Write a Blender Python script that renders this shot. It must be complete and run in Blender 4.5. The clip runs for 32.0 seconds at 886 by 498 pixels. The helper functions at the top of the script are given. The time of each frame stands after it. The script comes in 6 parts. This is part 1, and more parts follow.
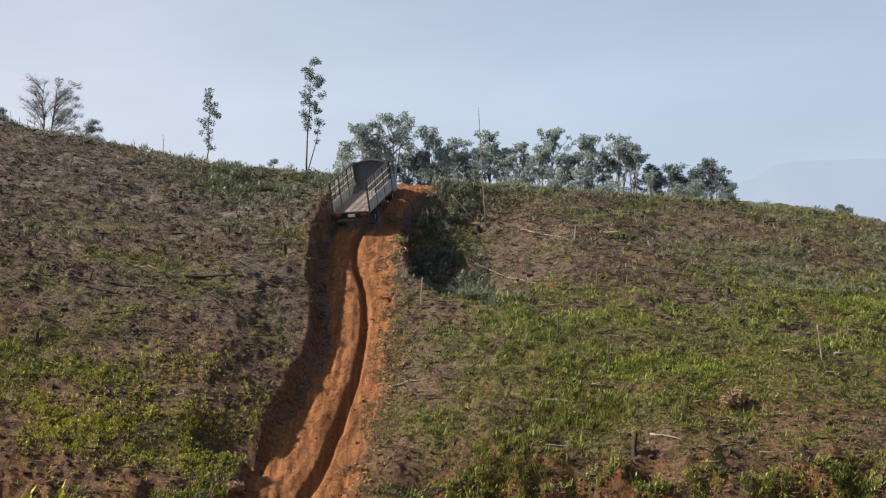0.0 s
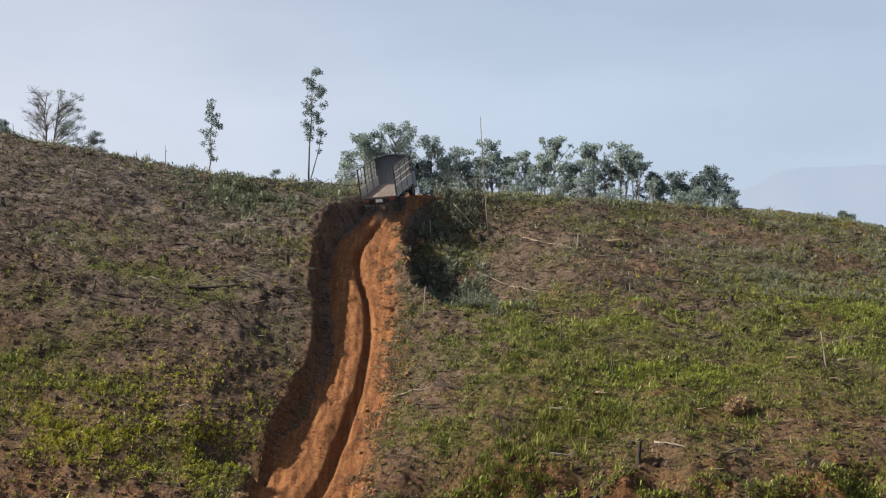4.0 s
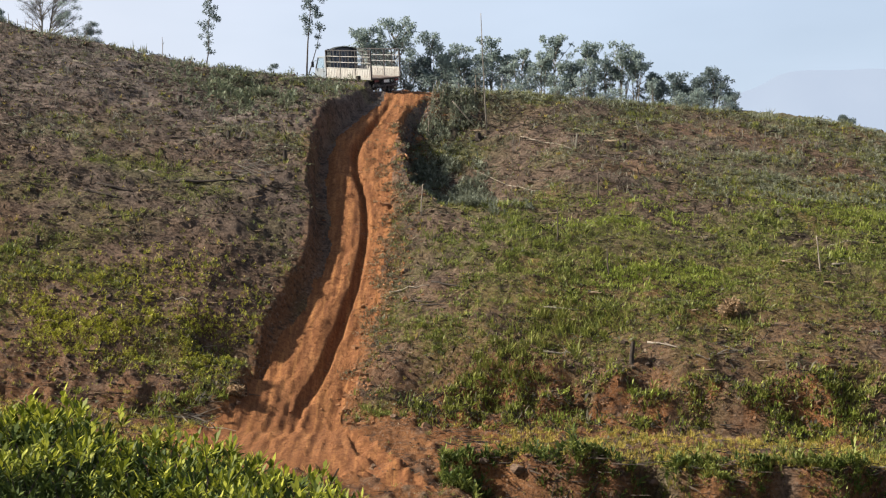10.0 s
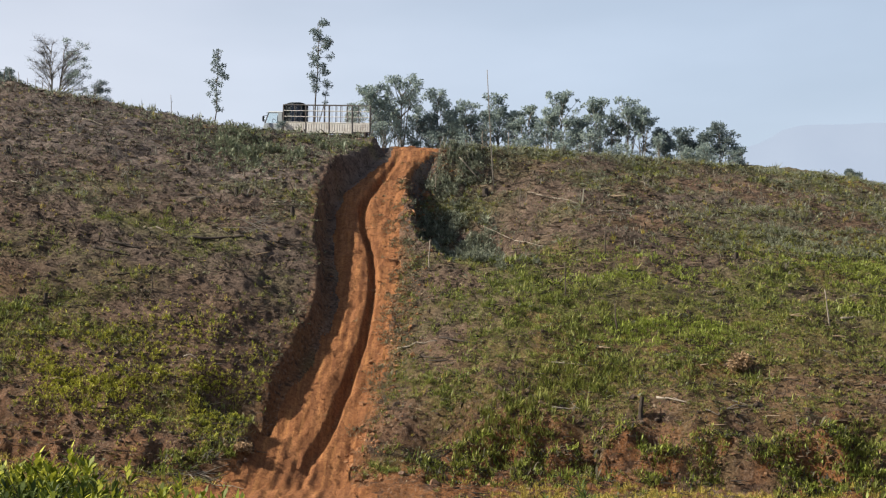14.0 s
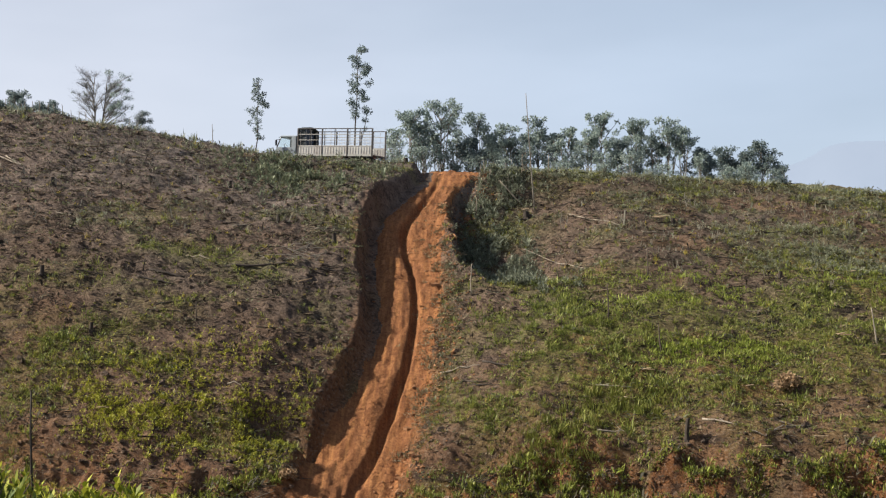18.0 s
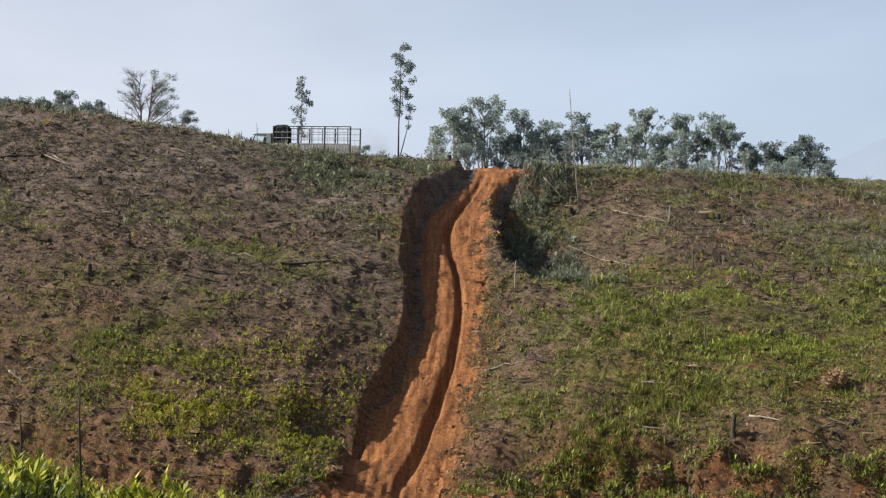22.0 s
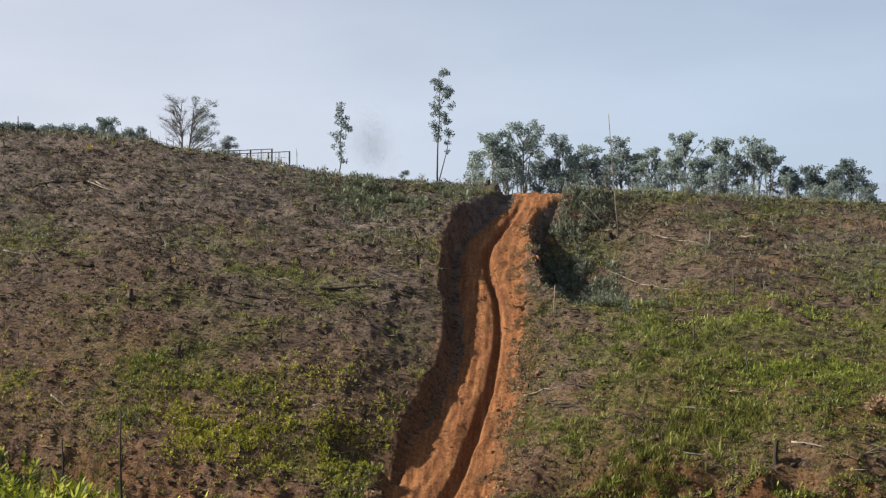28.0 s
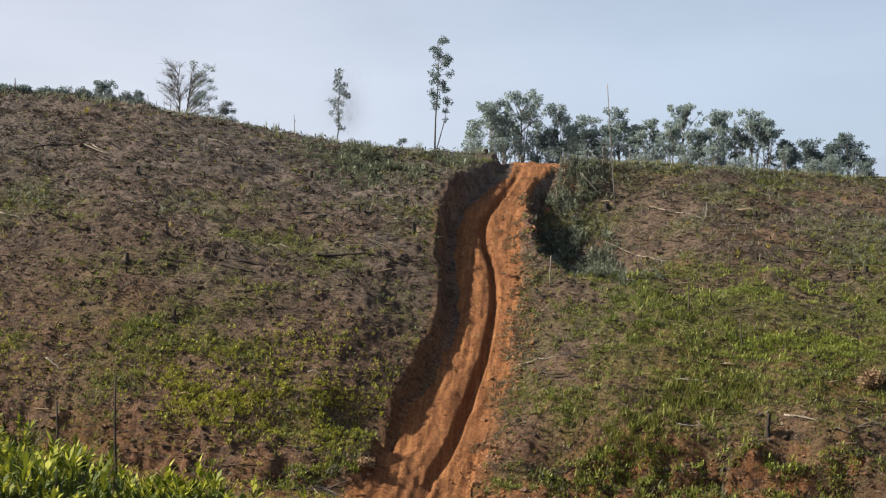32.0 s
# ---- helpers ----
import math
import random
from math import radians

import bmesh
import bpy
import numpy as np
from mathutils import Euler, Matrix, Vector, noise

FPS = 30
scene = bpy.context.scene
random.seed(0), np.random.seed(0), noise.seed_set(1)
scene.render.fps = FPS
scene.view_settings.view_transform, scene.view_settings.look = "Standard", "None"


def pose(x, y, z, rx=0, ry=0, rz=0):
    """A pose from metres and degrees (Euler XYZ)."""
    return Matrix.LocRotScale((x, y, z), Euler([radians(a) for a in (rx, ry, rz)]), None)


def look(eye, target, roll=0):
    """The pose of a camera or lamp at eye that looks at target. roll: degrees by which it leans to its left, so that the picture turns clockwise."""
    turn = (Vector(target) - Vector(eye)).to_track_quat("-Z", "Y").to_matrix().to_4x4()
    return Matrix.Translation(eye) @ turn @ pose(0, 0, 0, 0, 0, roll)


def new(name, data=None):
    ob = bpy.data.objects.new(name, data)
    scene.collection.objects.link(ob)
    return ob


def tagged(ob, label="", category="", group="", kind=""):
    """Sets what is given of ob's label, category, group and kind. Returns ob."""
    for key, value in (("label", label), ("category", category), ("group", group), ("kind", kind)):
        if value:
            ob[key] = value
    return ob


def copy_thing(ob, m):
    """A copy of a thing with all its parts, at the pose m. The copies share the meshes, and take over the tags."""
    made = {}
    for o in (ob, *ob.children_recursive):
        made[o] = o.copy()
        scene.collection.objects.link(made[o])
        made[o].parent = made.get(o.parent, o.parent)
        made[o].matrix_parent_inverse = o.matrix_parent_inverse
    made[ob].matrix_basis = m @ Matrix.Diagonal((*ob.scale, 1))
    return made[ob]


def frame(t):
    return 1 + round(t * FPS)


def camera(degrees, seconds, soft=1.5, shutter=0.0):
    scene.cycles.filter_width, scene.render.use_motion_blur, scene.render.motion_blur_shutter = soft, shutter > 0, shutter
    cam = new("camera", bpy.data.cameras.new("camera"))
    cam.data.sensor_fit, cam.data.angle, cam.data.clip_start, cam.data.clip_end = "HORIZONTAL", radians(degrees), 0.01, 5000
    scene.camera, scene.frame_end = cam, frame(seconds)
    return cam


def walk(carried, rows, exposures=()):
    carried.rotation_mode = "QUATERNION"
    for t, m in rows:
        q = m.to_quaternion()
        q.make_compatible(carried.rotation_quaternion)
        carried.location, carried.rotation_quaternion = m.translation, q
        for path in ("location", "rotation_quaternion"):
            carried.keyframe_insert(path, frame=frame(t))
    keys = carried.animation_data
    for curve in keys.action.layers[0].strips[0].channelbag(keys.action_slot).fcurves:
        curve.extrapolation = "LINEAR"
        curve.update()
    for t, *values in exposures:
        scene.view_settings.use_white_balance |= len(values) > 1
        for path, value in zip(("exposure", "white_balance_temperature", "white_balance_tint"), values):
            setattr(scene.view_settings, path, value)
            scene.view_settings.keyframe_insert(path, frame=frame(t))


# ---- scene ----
EYE = 8.2
cam = camera(37.26, 32.0, soft=1.2)
ROWS = [
    (0.0, 94.000, -0.000, -0.000), (0.5, 94.509, 0.053, 0.083), (1.0, 94.534, 0.217, 0.103),
    (1.5, 94.507, 0.271, 0.105), (2.0, 94.480, 0.283, 0.072), (2.5, 94.431, 0.184, 0.069),
    (3.0, 94.429, 0.247, 0.096), (3.5, 94.429, 0.393, 0.146), (5.5, 94.224, 0.274, 0.070),
    (6.0, 94.203, 0.187, -0.025), (6.5, 94.068, -0.084, -0.061), (7.0, 93.456, -0.234, -0.019),
    (7.5, 91.433, -0.448, -0.060), (8.0, 91.011, -0.576, -0.059), (8.5, 90.728, -0.689, -0.041),
    (9.0, 90.022, -0.745, -0.026), (9.5, 89.943, -0.635, 0.002), (10.0, 89.954, -0.539, -0.010),
    (10.5, 89.993, -0.467, -0.043), (11.0, 90.118, -0.427, -0.045), (11.5, 90.632, -0.493, -0.054),
    (12.0, 91.415, -0.550, -0.054), (12.5, 92.112, -0.500, -0.035), (13.0, 92.375, -0.385, 0.194),
    (13.5, 92.379, -0.325, 0.273), (15.5, 92.341, -0.285, 0.498), (16.0, 92.449, -0.331, 0.512),
    (16.5, 92.970, -0.197, 0.665), (17.0, 93.353, -0.002, 1.134), (17.5, 93.392, 0.261, 1.432),
    (18.0, 93.427, 0.538, 2.176), (18.5, 93.412, 0.727, 3.382), (19.0, 93.404, 0.837, 3.622),
    (19.5, 93.384, 0.880, 3.643), (20.0, 93.318, 1.004, 3.729), (20.5, 93.339, 0.998, 3.929),
    (21.0, 93.337, 0.942, 4.031), (21.5, 93.330, 0.816, 4.062), (22.0, 93.319, 0.675, 4.106),
    (22.5, 93.281, 0.793, 4.265), (23.0, 93.246, 0.927, 4.414), (23.5, 93.227, 0.962, 4.510),
    (24.0, 93.244, 0.942, 4.540), (24.5, 93.302, 0.888, 4.662), (25.0, 93.370, 0.897, 4.827),
    (25.5, 93.528, 0.947, 5.096), (26.0, 93.637, 0.875, 5.224), (26.5, 94.083, 0.888, 5.605),
    (28.5, 94.423, 0.605, 5.790), (29.0, 94.400, 0.559, 5.729), (29.5, 94.368, 0.540, 5.693),
    (30.0, 94.368, 0.532, 5.705), (30.5, 94.260, 0.285, 5.660), (31.0, 93.538, 0.329, 5.565),
    (31.5, 93.143, -0.030, 5.564), (32.0, 93.046, -0.181, 5.596),
]
walk(cam, [(t, pose(0, 0, EYE, rx, ry, rz)) for t, rx, ry, rz in ROWS],
     [(0.0, 1.12), (6.6, 1.12), (7.8, 1.26), (11.5, 1.30), (13.2, 1.17), (17.0, 1.17), (26.0, 1.14), (29.0, 1.10), (32.0, 1.16)])

# ---------------------------------------------------------------- world, sun
SUN_ELEV, SUN_AZ = radians(37), radians(-94)      # azimuth from +y towards +x: the sun stands to the left, a little behind the camera
SUN_DIR = Vector((math.sin(SUN_AZ) * math.cos(SUN_ELEV), math.cos(SUN_AZ) * math.cos(SUN_ELEV), math.sin(SUN_ELEV)))

HAZE_SUN, HAZE_FAR = (8.6, 9.0, 10.2, 1), (7.2, 8.4, 10.25, 1)     # whiter towards the sun
world = bpy.data.worlds.new("sky")
scene.world = world
world.use_nodes = True
wn, wl = world.node_tree.nodes, world.node_tree.links
wn.clear()
w_out = wn.new("ShaderNodeOutputWorld")
w_bg = wn.new("ShaderNodeBackground")
w_sky = wn.new("ShaderNodeTexSky")
w_sky.sky_type, w_sky.sun_disc = "NISHITA", False
w_sky.sun_elevation, w_sky.sun_rotation = SUN_ELEV, SUN_AZ
w_sky.air_density, w_sky.dust_density, w_sky.ozone_density = 1.0, 2.5, 1.5
# thin high cloud over the sky
w_geo = wn.new("ShaderNodeTexCoord")
w_map = wn.new("ShaderNodeMapping")
w_map.inputs["Scale"].default_value = (1.2, 1.2, 4.0)
w_noise = wn.new("ShaderNodeTexNoise")
w_noise.inputs["Scale"].default_value, w_noise.inputs["Detail"].default_value = 2.2, 4
w_ramp = wn.new("ShaderNodeMapRange")
w_ramp.inputs["From Min"].default_value, w_ramp.inputs["From Max"].default_value = 0.35, 0.75
w_ramp.inputs["To Min"].default_value, w_ramp.inputs["To Max"].default_value = 0.62, 0.85
w_sep = wn.new("ShaderNodeSeparateXYZ")                # haze thins out towards the zenith
w_fade = wn.new("ShaderNodeMapRange")
w_fade.interpolation_type = "SMOOTHSTEP"
w_fade.inputs["From Min"].default_value, w_fade.inputs["From Max"].default_value = 0.12, 0.55
w_fade.inputs["To Min"].default_value, w_fade.inputs["To Max"].default_value = 1.0, 0.27
w_mul = wn.new("ShaderNodeMath")
w_mul.operation = "MULTIPLY"
w_sun = wn.new("ShaderNodeMapRange")                   # and is denser on the sun's side
w_sun.inputs["From Min"].default_value, w_sun.inputs["From Max"].default_value = -0.35, 0.35
w_sun.inputs["To Min"].default_value, w_sun.inputs["To Max"].default_value = 1.06, 0.86
w_side = wn.new("ShaderNodeMath")
w_side.operation = "MULTIPLY"
w_mix = wn.new("ShaderNodeMix")
w_mix.data_type = "RGBA"
w_tint = wn.new("ShaderNodeMapRange")
w_tint.interpolation_type = "SMOOTHSTEP"
w_tint.inputs["From Min"].default_value, w_tint.inputs["From Max"].default_value = -0.40, 0.20
w_haze = wn.new("ShaderNodeMix")
w_haze.data_type = "RGBA"
w_haze.inputs["A"].default_value, w_haze.inputs["B"].default_value = HAZE_SUN, HAZE_FAR
wl.new(w_geo.outputs["Generated"], w_map.inputs["Vector"])
wl.new(w_map.outputs[0], w_noise.inputs["Vector"])
wl.new(w_noise.outputs["Fac"], w_ramp.inputs["Value"])
wl.new(w_geo.outputs["Generated"], w_sep.inputs[0])
wl.new(w_sep.outputs["Z"], w_fade.inputs["Value"])
wl.new(w_ramp.outputs[0], w_mul.inputs[0])
wl.new(w_fade.outputs[0], w_mul.inputs[1])
wl.new(w_sep.outputs["X"], w_sun.inputs["Value"])
wl.new(w_mul.outputs[0], w_side.inputs[0])
wl.new(w_sun.outputs[0], w_side.inputs[1])
wl.new(w_side.outputs[0], w_mix.inputs["Factor"])
wl.new(w_sep.outputs["X"], w_tint.inputs["Value"])
wl.new(w_tint.outputs[0], w_haze.inputs["Factor"])
wl.new(w_haze.outputs["Result"], w_mix.inputs["B"])
wl.new(w_sky.outputs[0], w_mix.inputs["A"])
wl.new(w_mix.outputs["Result"], w_bg.inputs["Color"])
w_bg.inputs["Strength"].default_value = 0.045
wl.new(w_bg.outputs[0], w_out.inputs[0])

sun = new("sun", bpy.data.lights.new("sun", "SUN"))
sun.data.energy, sun.data.angle, sun.data.color = 4.2, radians(0.6), (1.0, 0.93, 0.80)
sun.matrix_world = look((-60, 60, 80), Vector((-60, 60, 80)) - SUN_DIR)

# ---------------------------------------------------------------- materials
def material(name, rough=0.9, metal=0.0):
    m = bpy.data.materials.new(name)
    m.use_nodes = True
    n, l = m.node_tree.nodes, m.node_tree.links
    b = n["Principled BSDF"]
    b.inputs["Roughness"].default_value, b.inputs["Metallic"].default_value = rough, metal
    b.inputs["Specular IOR Level"].default_value = 0.25
    return m, n, l, b


def noise_node(n, l, scale, detail=4, rough=0.6, coord="Object", stretch=None):
    tc = n.new("ShaderNodeTexCoord")
    t = n.new("ShaderNodeTexNoise")
    t.inputs["Scale"].default_value, t.inputs["Detail"].default_value, t.inputs["Roughness"].default_value = scale, detail, rough
    if stretch:
        mp = n.new("ShaderNodeMapping")
        mp.inputs["Scale"].default_value = stretch
        l.new(tc.outputs[coord], mp.inputs["Vector"])
        l.new(mp.outputs[0], t.inputs["Vector"])
    else:
        l.new(tc.outputs[coord], t.inputs["Vector"])
    return t.outputs["Fac"]


def ramp(n, l, fac, stops):
    r = n.new("ShaderNodeValToRGB")
    e = r.color_ramp.elements
    while len(e) < len(stops):
        e.new(0.5)
    for el, (p, c) in zip(e, stops):
        el.position, el.color = p, (*c, 1)
    l.new(fac, r.inputs["Fac"])
    return r.outputs["Color"]


def mix(n, l, fac, a, b, mode="MIX"):
    x = n.new("ShaderNodeMix")
    x.data_type, x.blend_type = "RGBA", mode
    for sock, v in (("Factor", fac), ("A", a), ("B", b)):
        if isinstance(v, (int, float)):
            x.inputs[sock].default_value = v
        elif isinstance(v, tuple):
            x.inputs[sock].default_value = (*v, 1)
        else:
            l.new(v, x.inputs[sock])
    return x.outputs["Result"]


def ranged(n, l, v, lo, hi, a=0.0, b=1.0):
    x = n.new("ShaderNodeMapRange")
    x.inputs["From Min"].default_value, x.inputs["From Max"].default_value = lo, hi
    x.inputs["To Min"].default_value, x.inputs["To Max"].default_value = a, b
    l.new(v, x.inputs["Value"])
    return x.outputs[0]


def bump(n, l, b, h, strength, dist):
    x = n.new("ShaderNodeBump")
    x.inputs["Strength"].default_value, x.inputs["Distance"].default_value = strength, dist
    l.new(h, x.inputs["Height"])
    l.new(x.outputs[0], b.inputs["Normal"])


def plain(name, color, rough=0.6, metal=0.0, wear=0.25, scale=6.0, dirt=(0.16, 0.09, 0.05)):
    """A painted or raw surface with blotches, dust and fine bump."""
    m, n, l, b = material(name, rough, metal)
    big, fine = noise_node(n, l, scale * 0.3, 5), noise_node(n, l, scale * 4, 4)
    c = mix(n, l, ranged(n, l, fine, 0.3, 0.7, 0, wear * 0.6), color, tuple(v * 0.6 for v in color))
    c = mix(n, l, ranged(n, l, big, 0.5, 0.8, 0, wear), c, dirt)
    l.new(c, b.inputs["Base Color"])
    bump(n, l, b, fine, 0.2, 0.01)
    return m


def make_soil():
    m, n, l, b = material("hill_soil", 0.95)
    b.inputs["Specular IOR Level"].default_value = 0.1
    big, mid, fine = noise_node(n, l, 0.09, 5), noise_node(n, l, 0.6, 6, 0.65), noise_node(n, l, 6.0, 5, 0.7)
    brown = ramp(n, l, mid, [(0.22, (0.036, 0.025, 0.019)), (0.42, (0.108, 0.071, 0.048)), (0.60, (0.172, 0.113, 0.076)), (0.8, (0.255, 0.176, 0.120))])
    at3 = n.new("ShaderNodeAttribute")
    at3.attribute_name = "ash_haze"
    ash_haze = mix(n, l, ranged(n, l, big, 0.40, 0.62, 0.1, 0.6), brown, (0.128, 0.102, 0.086))
    # greyer and paler up the slope: distance haze put into the soil colour
    ash_haze = mix(n, l, ranged(n, l, at3.outputs["Fac"], 0.0, 1.0, 0, 0.65), ash_haze, ramp(n, l, mid, [(0.3, (0.105, 0.090, 0.085)), (0.7, (0.27, 0.230, 0.212))]))
    at = n.new("ShaderNodeAttribute")
    at.attribute_name = "green"
    moss = ramp(n, l, fine, [(0.3, (0.070, 0.078, 0.025)), (0.55, (0.135, 0.145, 0.045)), (0.8, (0.24, 0.215, 0.08))])
    c = mix(n, l, ranged(n, l, at.outputs["Fac"], 0.0, 1.0, 0, 0.75), ash_haze, moss)
    at2 = n.new("ShaderNodeAttribute")
    at2.attribute_name = "bare"
    red = ramp(n, l, mid, [(0.25, (0.115, 0.050, 0.022)), (0.5, (0.21, 0.092, 0.038)), (0.75, (0.31, 0.145, 0.062))])
    c = mix(n, l, at2.outputs["Fac"], c, red)
    crumbs = noise_node(n, l, 3.2, 6, 0.8)
    char = noise_node(n, l, 1.3, 5, 0.7, stretch=(0.6, 1.2, 1.2))
    c = mix(n, l, ranged(n, l, char, 0.49, 0.38, 0, 0.75), c, (0.045, 0.034, 0.030))
    c = mix(n, l, ranged(n, l, crumbs, 0.48, 0.34, 0, 0.65), c, (0.032, 0.022, 0.017))
    c = mix(n, l, ranged(n, l, fine, 0.54, 0.66, 0, 0.6), c, (0.25, 0.190, 0.145))
    c = mix(n, l, ranged(n, l, fine, 0.47, 0.36, 0, 0.65), c, (0.036, 0.025, 0.019))
    l.new(c, b.inputs["Base Color"])
    bump(n, l, b, crumbs, 1.0, 0.30)
    return m


def make_track():
    m, n, l, b = material("red_laterite", 0.92)
    b.inputs["Specular IOR Level"].default_value = 0.15
    big, mid, fine = noise_node(n, l, 0.25, 4), noise_node(n, l, 2.2, 6, 0.72, stretch=(1.0, 0.3, 0.3)), noise_node(n, l, 6.0, 5, 0.75)
    red = ramp(n, l, mid, [(0.25, (0.135, 0.052, 0.019)), (0.5, (0.245, 0.102, 0.041)), (0.75, (0.35, 0.160, 0.070))])
    c = mix(n, l, ranged(n, l, big, 0.45, 0.7, 0, 0.35), red, (0.23, 0.10, 0.045))
    wheel_streaks = noise_node(n, l, 4.5, 4, 0.6, stretch=(1.0, 0.07, 0.07))
    c = mix(n, l, ranged(n, l, wheel_streaks, 0.50, 0.36, 0, 0.6), c, (0.13, 0.052, 0.024))
    c = mix(n, l, ranged(n, l, wheel_streaks, 0.54, 0.68, 0, 0.5), c, (0.42, 0.20, 0.072))
    c = mix(n, l, ranged(n, l, fine, 0.50, 0.36, 0, 0.7), c, (0.10, 0.038, 0.018))
    c = mix(n, l, ranged(n, l, fine, 0.56, 0.74, 0, 0.5), c, (0.46, 0.24, 0.10))
    l.new(c, b.inputs["Base Color"])
    bump(n, l, b, fine, 1.0, 0.16)
    return m


def foliage(name, dark, mid, light, trans=0.25, rough=0.55, patch=0.5):
    m, n, l, b = material(name, rough)
    g = n.new("ShaderNodeNewGeometry")
    area = noise_node(n, l, patch, 3)
    c = ramp(n, l, g.outputs["Random Per Island"], [(0.0, dark), (0.5, mid), (1.0, light)])
    c = mix(n, l, ranged(n, l, area, 0.4, 0.7, 0, 0.4), c, dark)
    l.new(c, b.inputs["Base Color"])
    tr = n.new("ShaderNodeBsdfTranslucent")
    l.new(c, tr.inputs["Color"])
    mx = n.new("ShaderNodeMixShader")
    mx.inputs[0].default_value = trans
    l.new(b.outputs[0], mx.inputs[1])
    l.new(tr.outputs[0], mx.inputs[2])
    l.new(mx.outputs[0], n["Material Output"].inputs["Surface"])
    return m


def bark(name, a, c):
    m, n, l, b = material(name, 0.9)
    f = noise_node(n, l, 5.0, 5, 0.65, stretch=(3, 3, 0.6))
    l.new(ramp(n, l, f, [(0.3, a), (0.7, c)]), b.inputs["Base Color"])
    bump(n, l, b, f, 0.5, 0.02)
    return m


M_SOIL, M_TRACK = make_soil(), make_track()
M_WEED = foliage("weed_leaf", (0.082, 0.106, 0.024), (0.172, 0.195, 0.040), (0.31, 0.335, 0.085))
M_YELLOW = foliage("yellow_green_leaf", (0.20, 0.205, 0.025), (0.35, 0.345, 0.04), (0.50, 0.48, 0.08))
M_GRASS = foliage("grass_blade", (0.105, 0.115, 0.024), (0.195, 0.212, 0.042), (0.34, 0.335, 0.085))
M_GULLY = foliage("gully_leaf", (0.115, 0.130, 0.098), (0.195, 0.214, 0.152), (0.31, 0.325, 0.23))
M_DRY = foliage("dry_litter", (0.11, 0.078, 0.050), (0.21, 0.150, 0.098), (0.37, 0.29, 0.20), trans=0.05, rough=0.9)
M_SAGE = foliage("grey_green_leaf", (0.14, 0.155, 0.108), (0.24, 0.255, 0.172), (0.37, 0.370, 0.255))
M_FRESH = foliage("fresh_green_leaf", (0.130, 0.168, 0.026), (0.235, 0.280, 0.045), (0.37, 0.405, 0.085))
M_DULL = foliage("dull_low_leaf", (0.078, 0.082, 0.050), (0.140, 0.146, 0.085), (0.24, 0.240, 0.145))
M_BUSH = foliage("bush_leaf", (0.095, 0.116, 0.076), (0.165, 0.190, 0.122), (0.28, 0.300, 0.195))
# darker leaf green: older leaves, with the shade low in the shrubs painted in
M_SHRUB_DARK = foliage("dark_shrub_leaf", (0.030, 0.048, 0.010), (0.065, 0.095, 0.017), (0.12, 0.155, 0.03), trans=0.2, rough=0.7, patch=1.5)
M_TREE = foliage("tree_leaf", (0.165, 0.212, 0.200), (0.245, 0.300, 0.270), (0.35, 0.405, 0.35), patch=0.35, trans=0.5)
M_TREE_DARK = foliage("dark_tree_leaf", (0.095, 0.128, 0.130), (0.145, 0.186, 0.178), (0.21, 0.250, 0.228), patch=0.35, trans=0.45)
M_SHRUB = foliage("shrub_leaf", (0.050, 0.072, 0.008), (0.175, 0.200, 0.018), (0.50, 0.49, 0.06), trans=0.3, rough=0.6, patch=1.5)
M_DARK_MAT = foliage("scorched_litter", (0.028, 0.026, 0.019), (0.055, 0.050, 0.036), (0.12, 0.105, 0.070), trans=0.0, rough=0.95)
M_STALK = foliage("pale_stalk", (0.17, 0.15, 0.115), (0.28, 0.255, 0.20), (0.42, 0.39, 0.31), trans=0.0, rough=0.9)
M_RUST = foliage("rusty_dry_leaf", (0.20, 0.130, 0.072), (0.30, 0.20, 0.115), (0.42, 0.30, 0.18), trans=0.15, rough=0.9)
M_STRAW = foliage("dry_grass", (0.23, 0.175, 0.035), (0.37, 0.29, 0.055), (0.50, 0.41, 0.11), trans=0.2, rough=0.8)
M_RIM_EARTH = foliage("red_rim_earth", (0.13, 0.060, 0.030), (0.22, 0.105, 0.048), (0.33, 0.17, 0.085), trans=0.0, rough=0.95)
M_CLOD = foliage("bank_earth", (0.080, 0.050, 0.032), (0.15, 0.085, 0.048), (0.23, 0.13, 0.072), trans=0.0, rough=0.95)
M_BARK = bark("grey_bark", (0.10, 0.085, 0.07), (0.26, 0.23, 0.19))
M_BARK_DARK = bark("dark_bark", (0.045, 0.036, 0.030), (0.11, 0.085, 0.065))
M_TWIG = bark("grey_twigs", (0.13, 0.13, 0.135), (0.24, 0.24, 0.245))
M_WOOD_PALE = bark("bleached_wood", (0.17, 0.140, 0.108), (0.34, 0.29, 0.23))
M_CHAR = bark("charred_wood", (0.018, 0.015, 0.013), (0.065, 0.05, 0.04))

# ---------------------------------------------------------------- noise and ground form

def lattice(ix, iy, seed):
    h = (ix.astype(np.int64) * 374761393 + iy.astype(np.int64) * 668265263 + seed * 974711) & 0xFFFFFFFF
    h = ((h ^ (h >> 13)) * 1274126177) & 0xFFFFFFFF
    return ((h ^ (h >> 16)) & 0xFFFF) / 65535.0


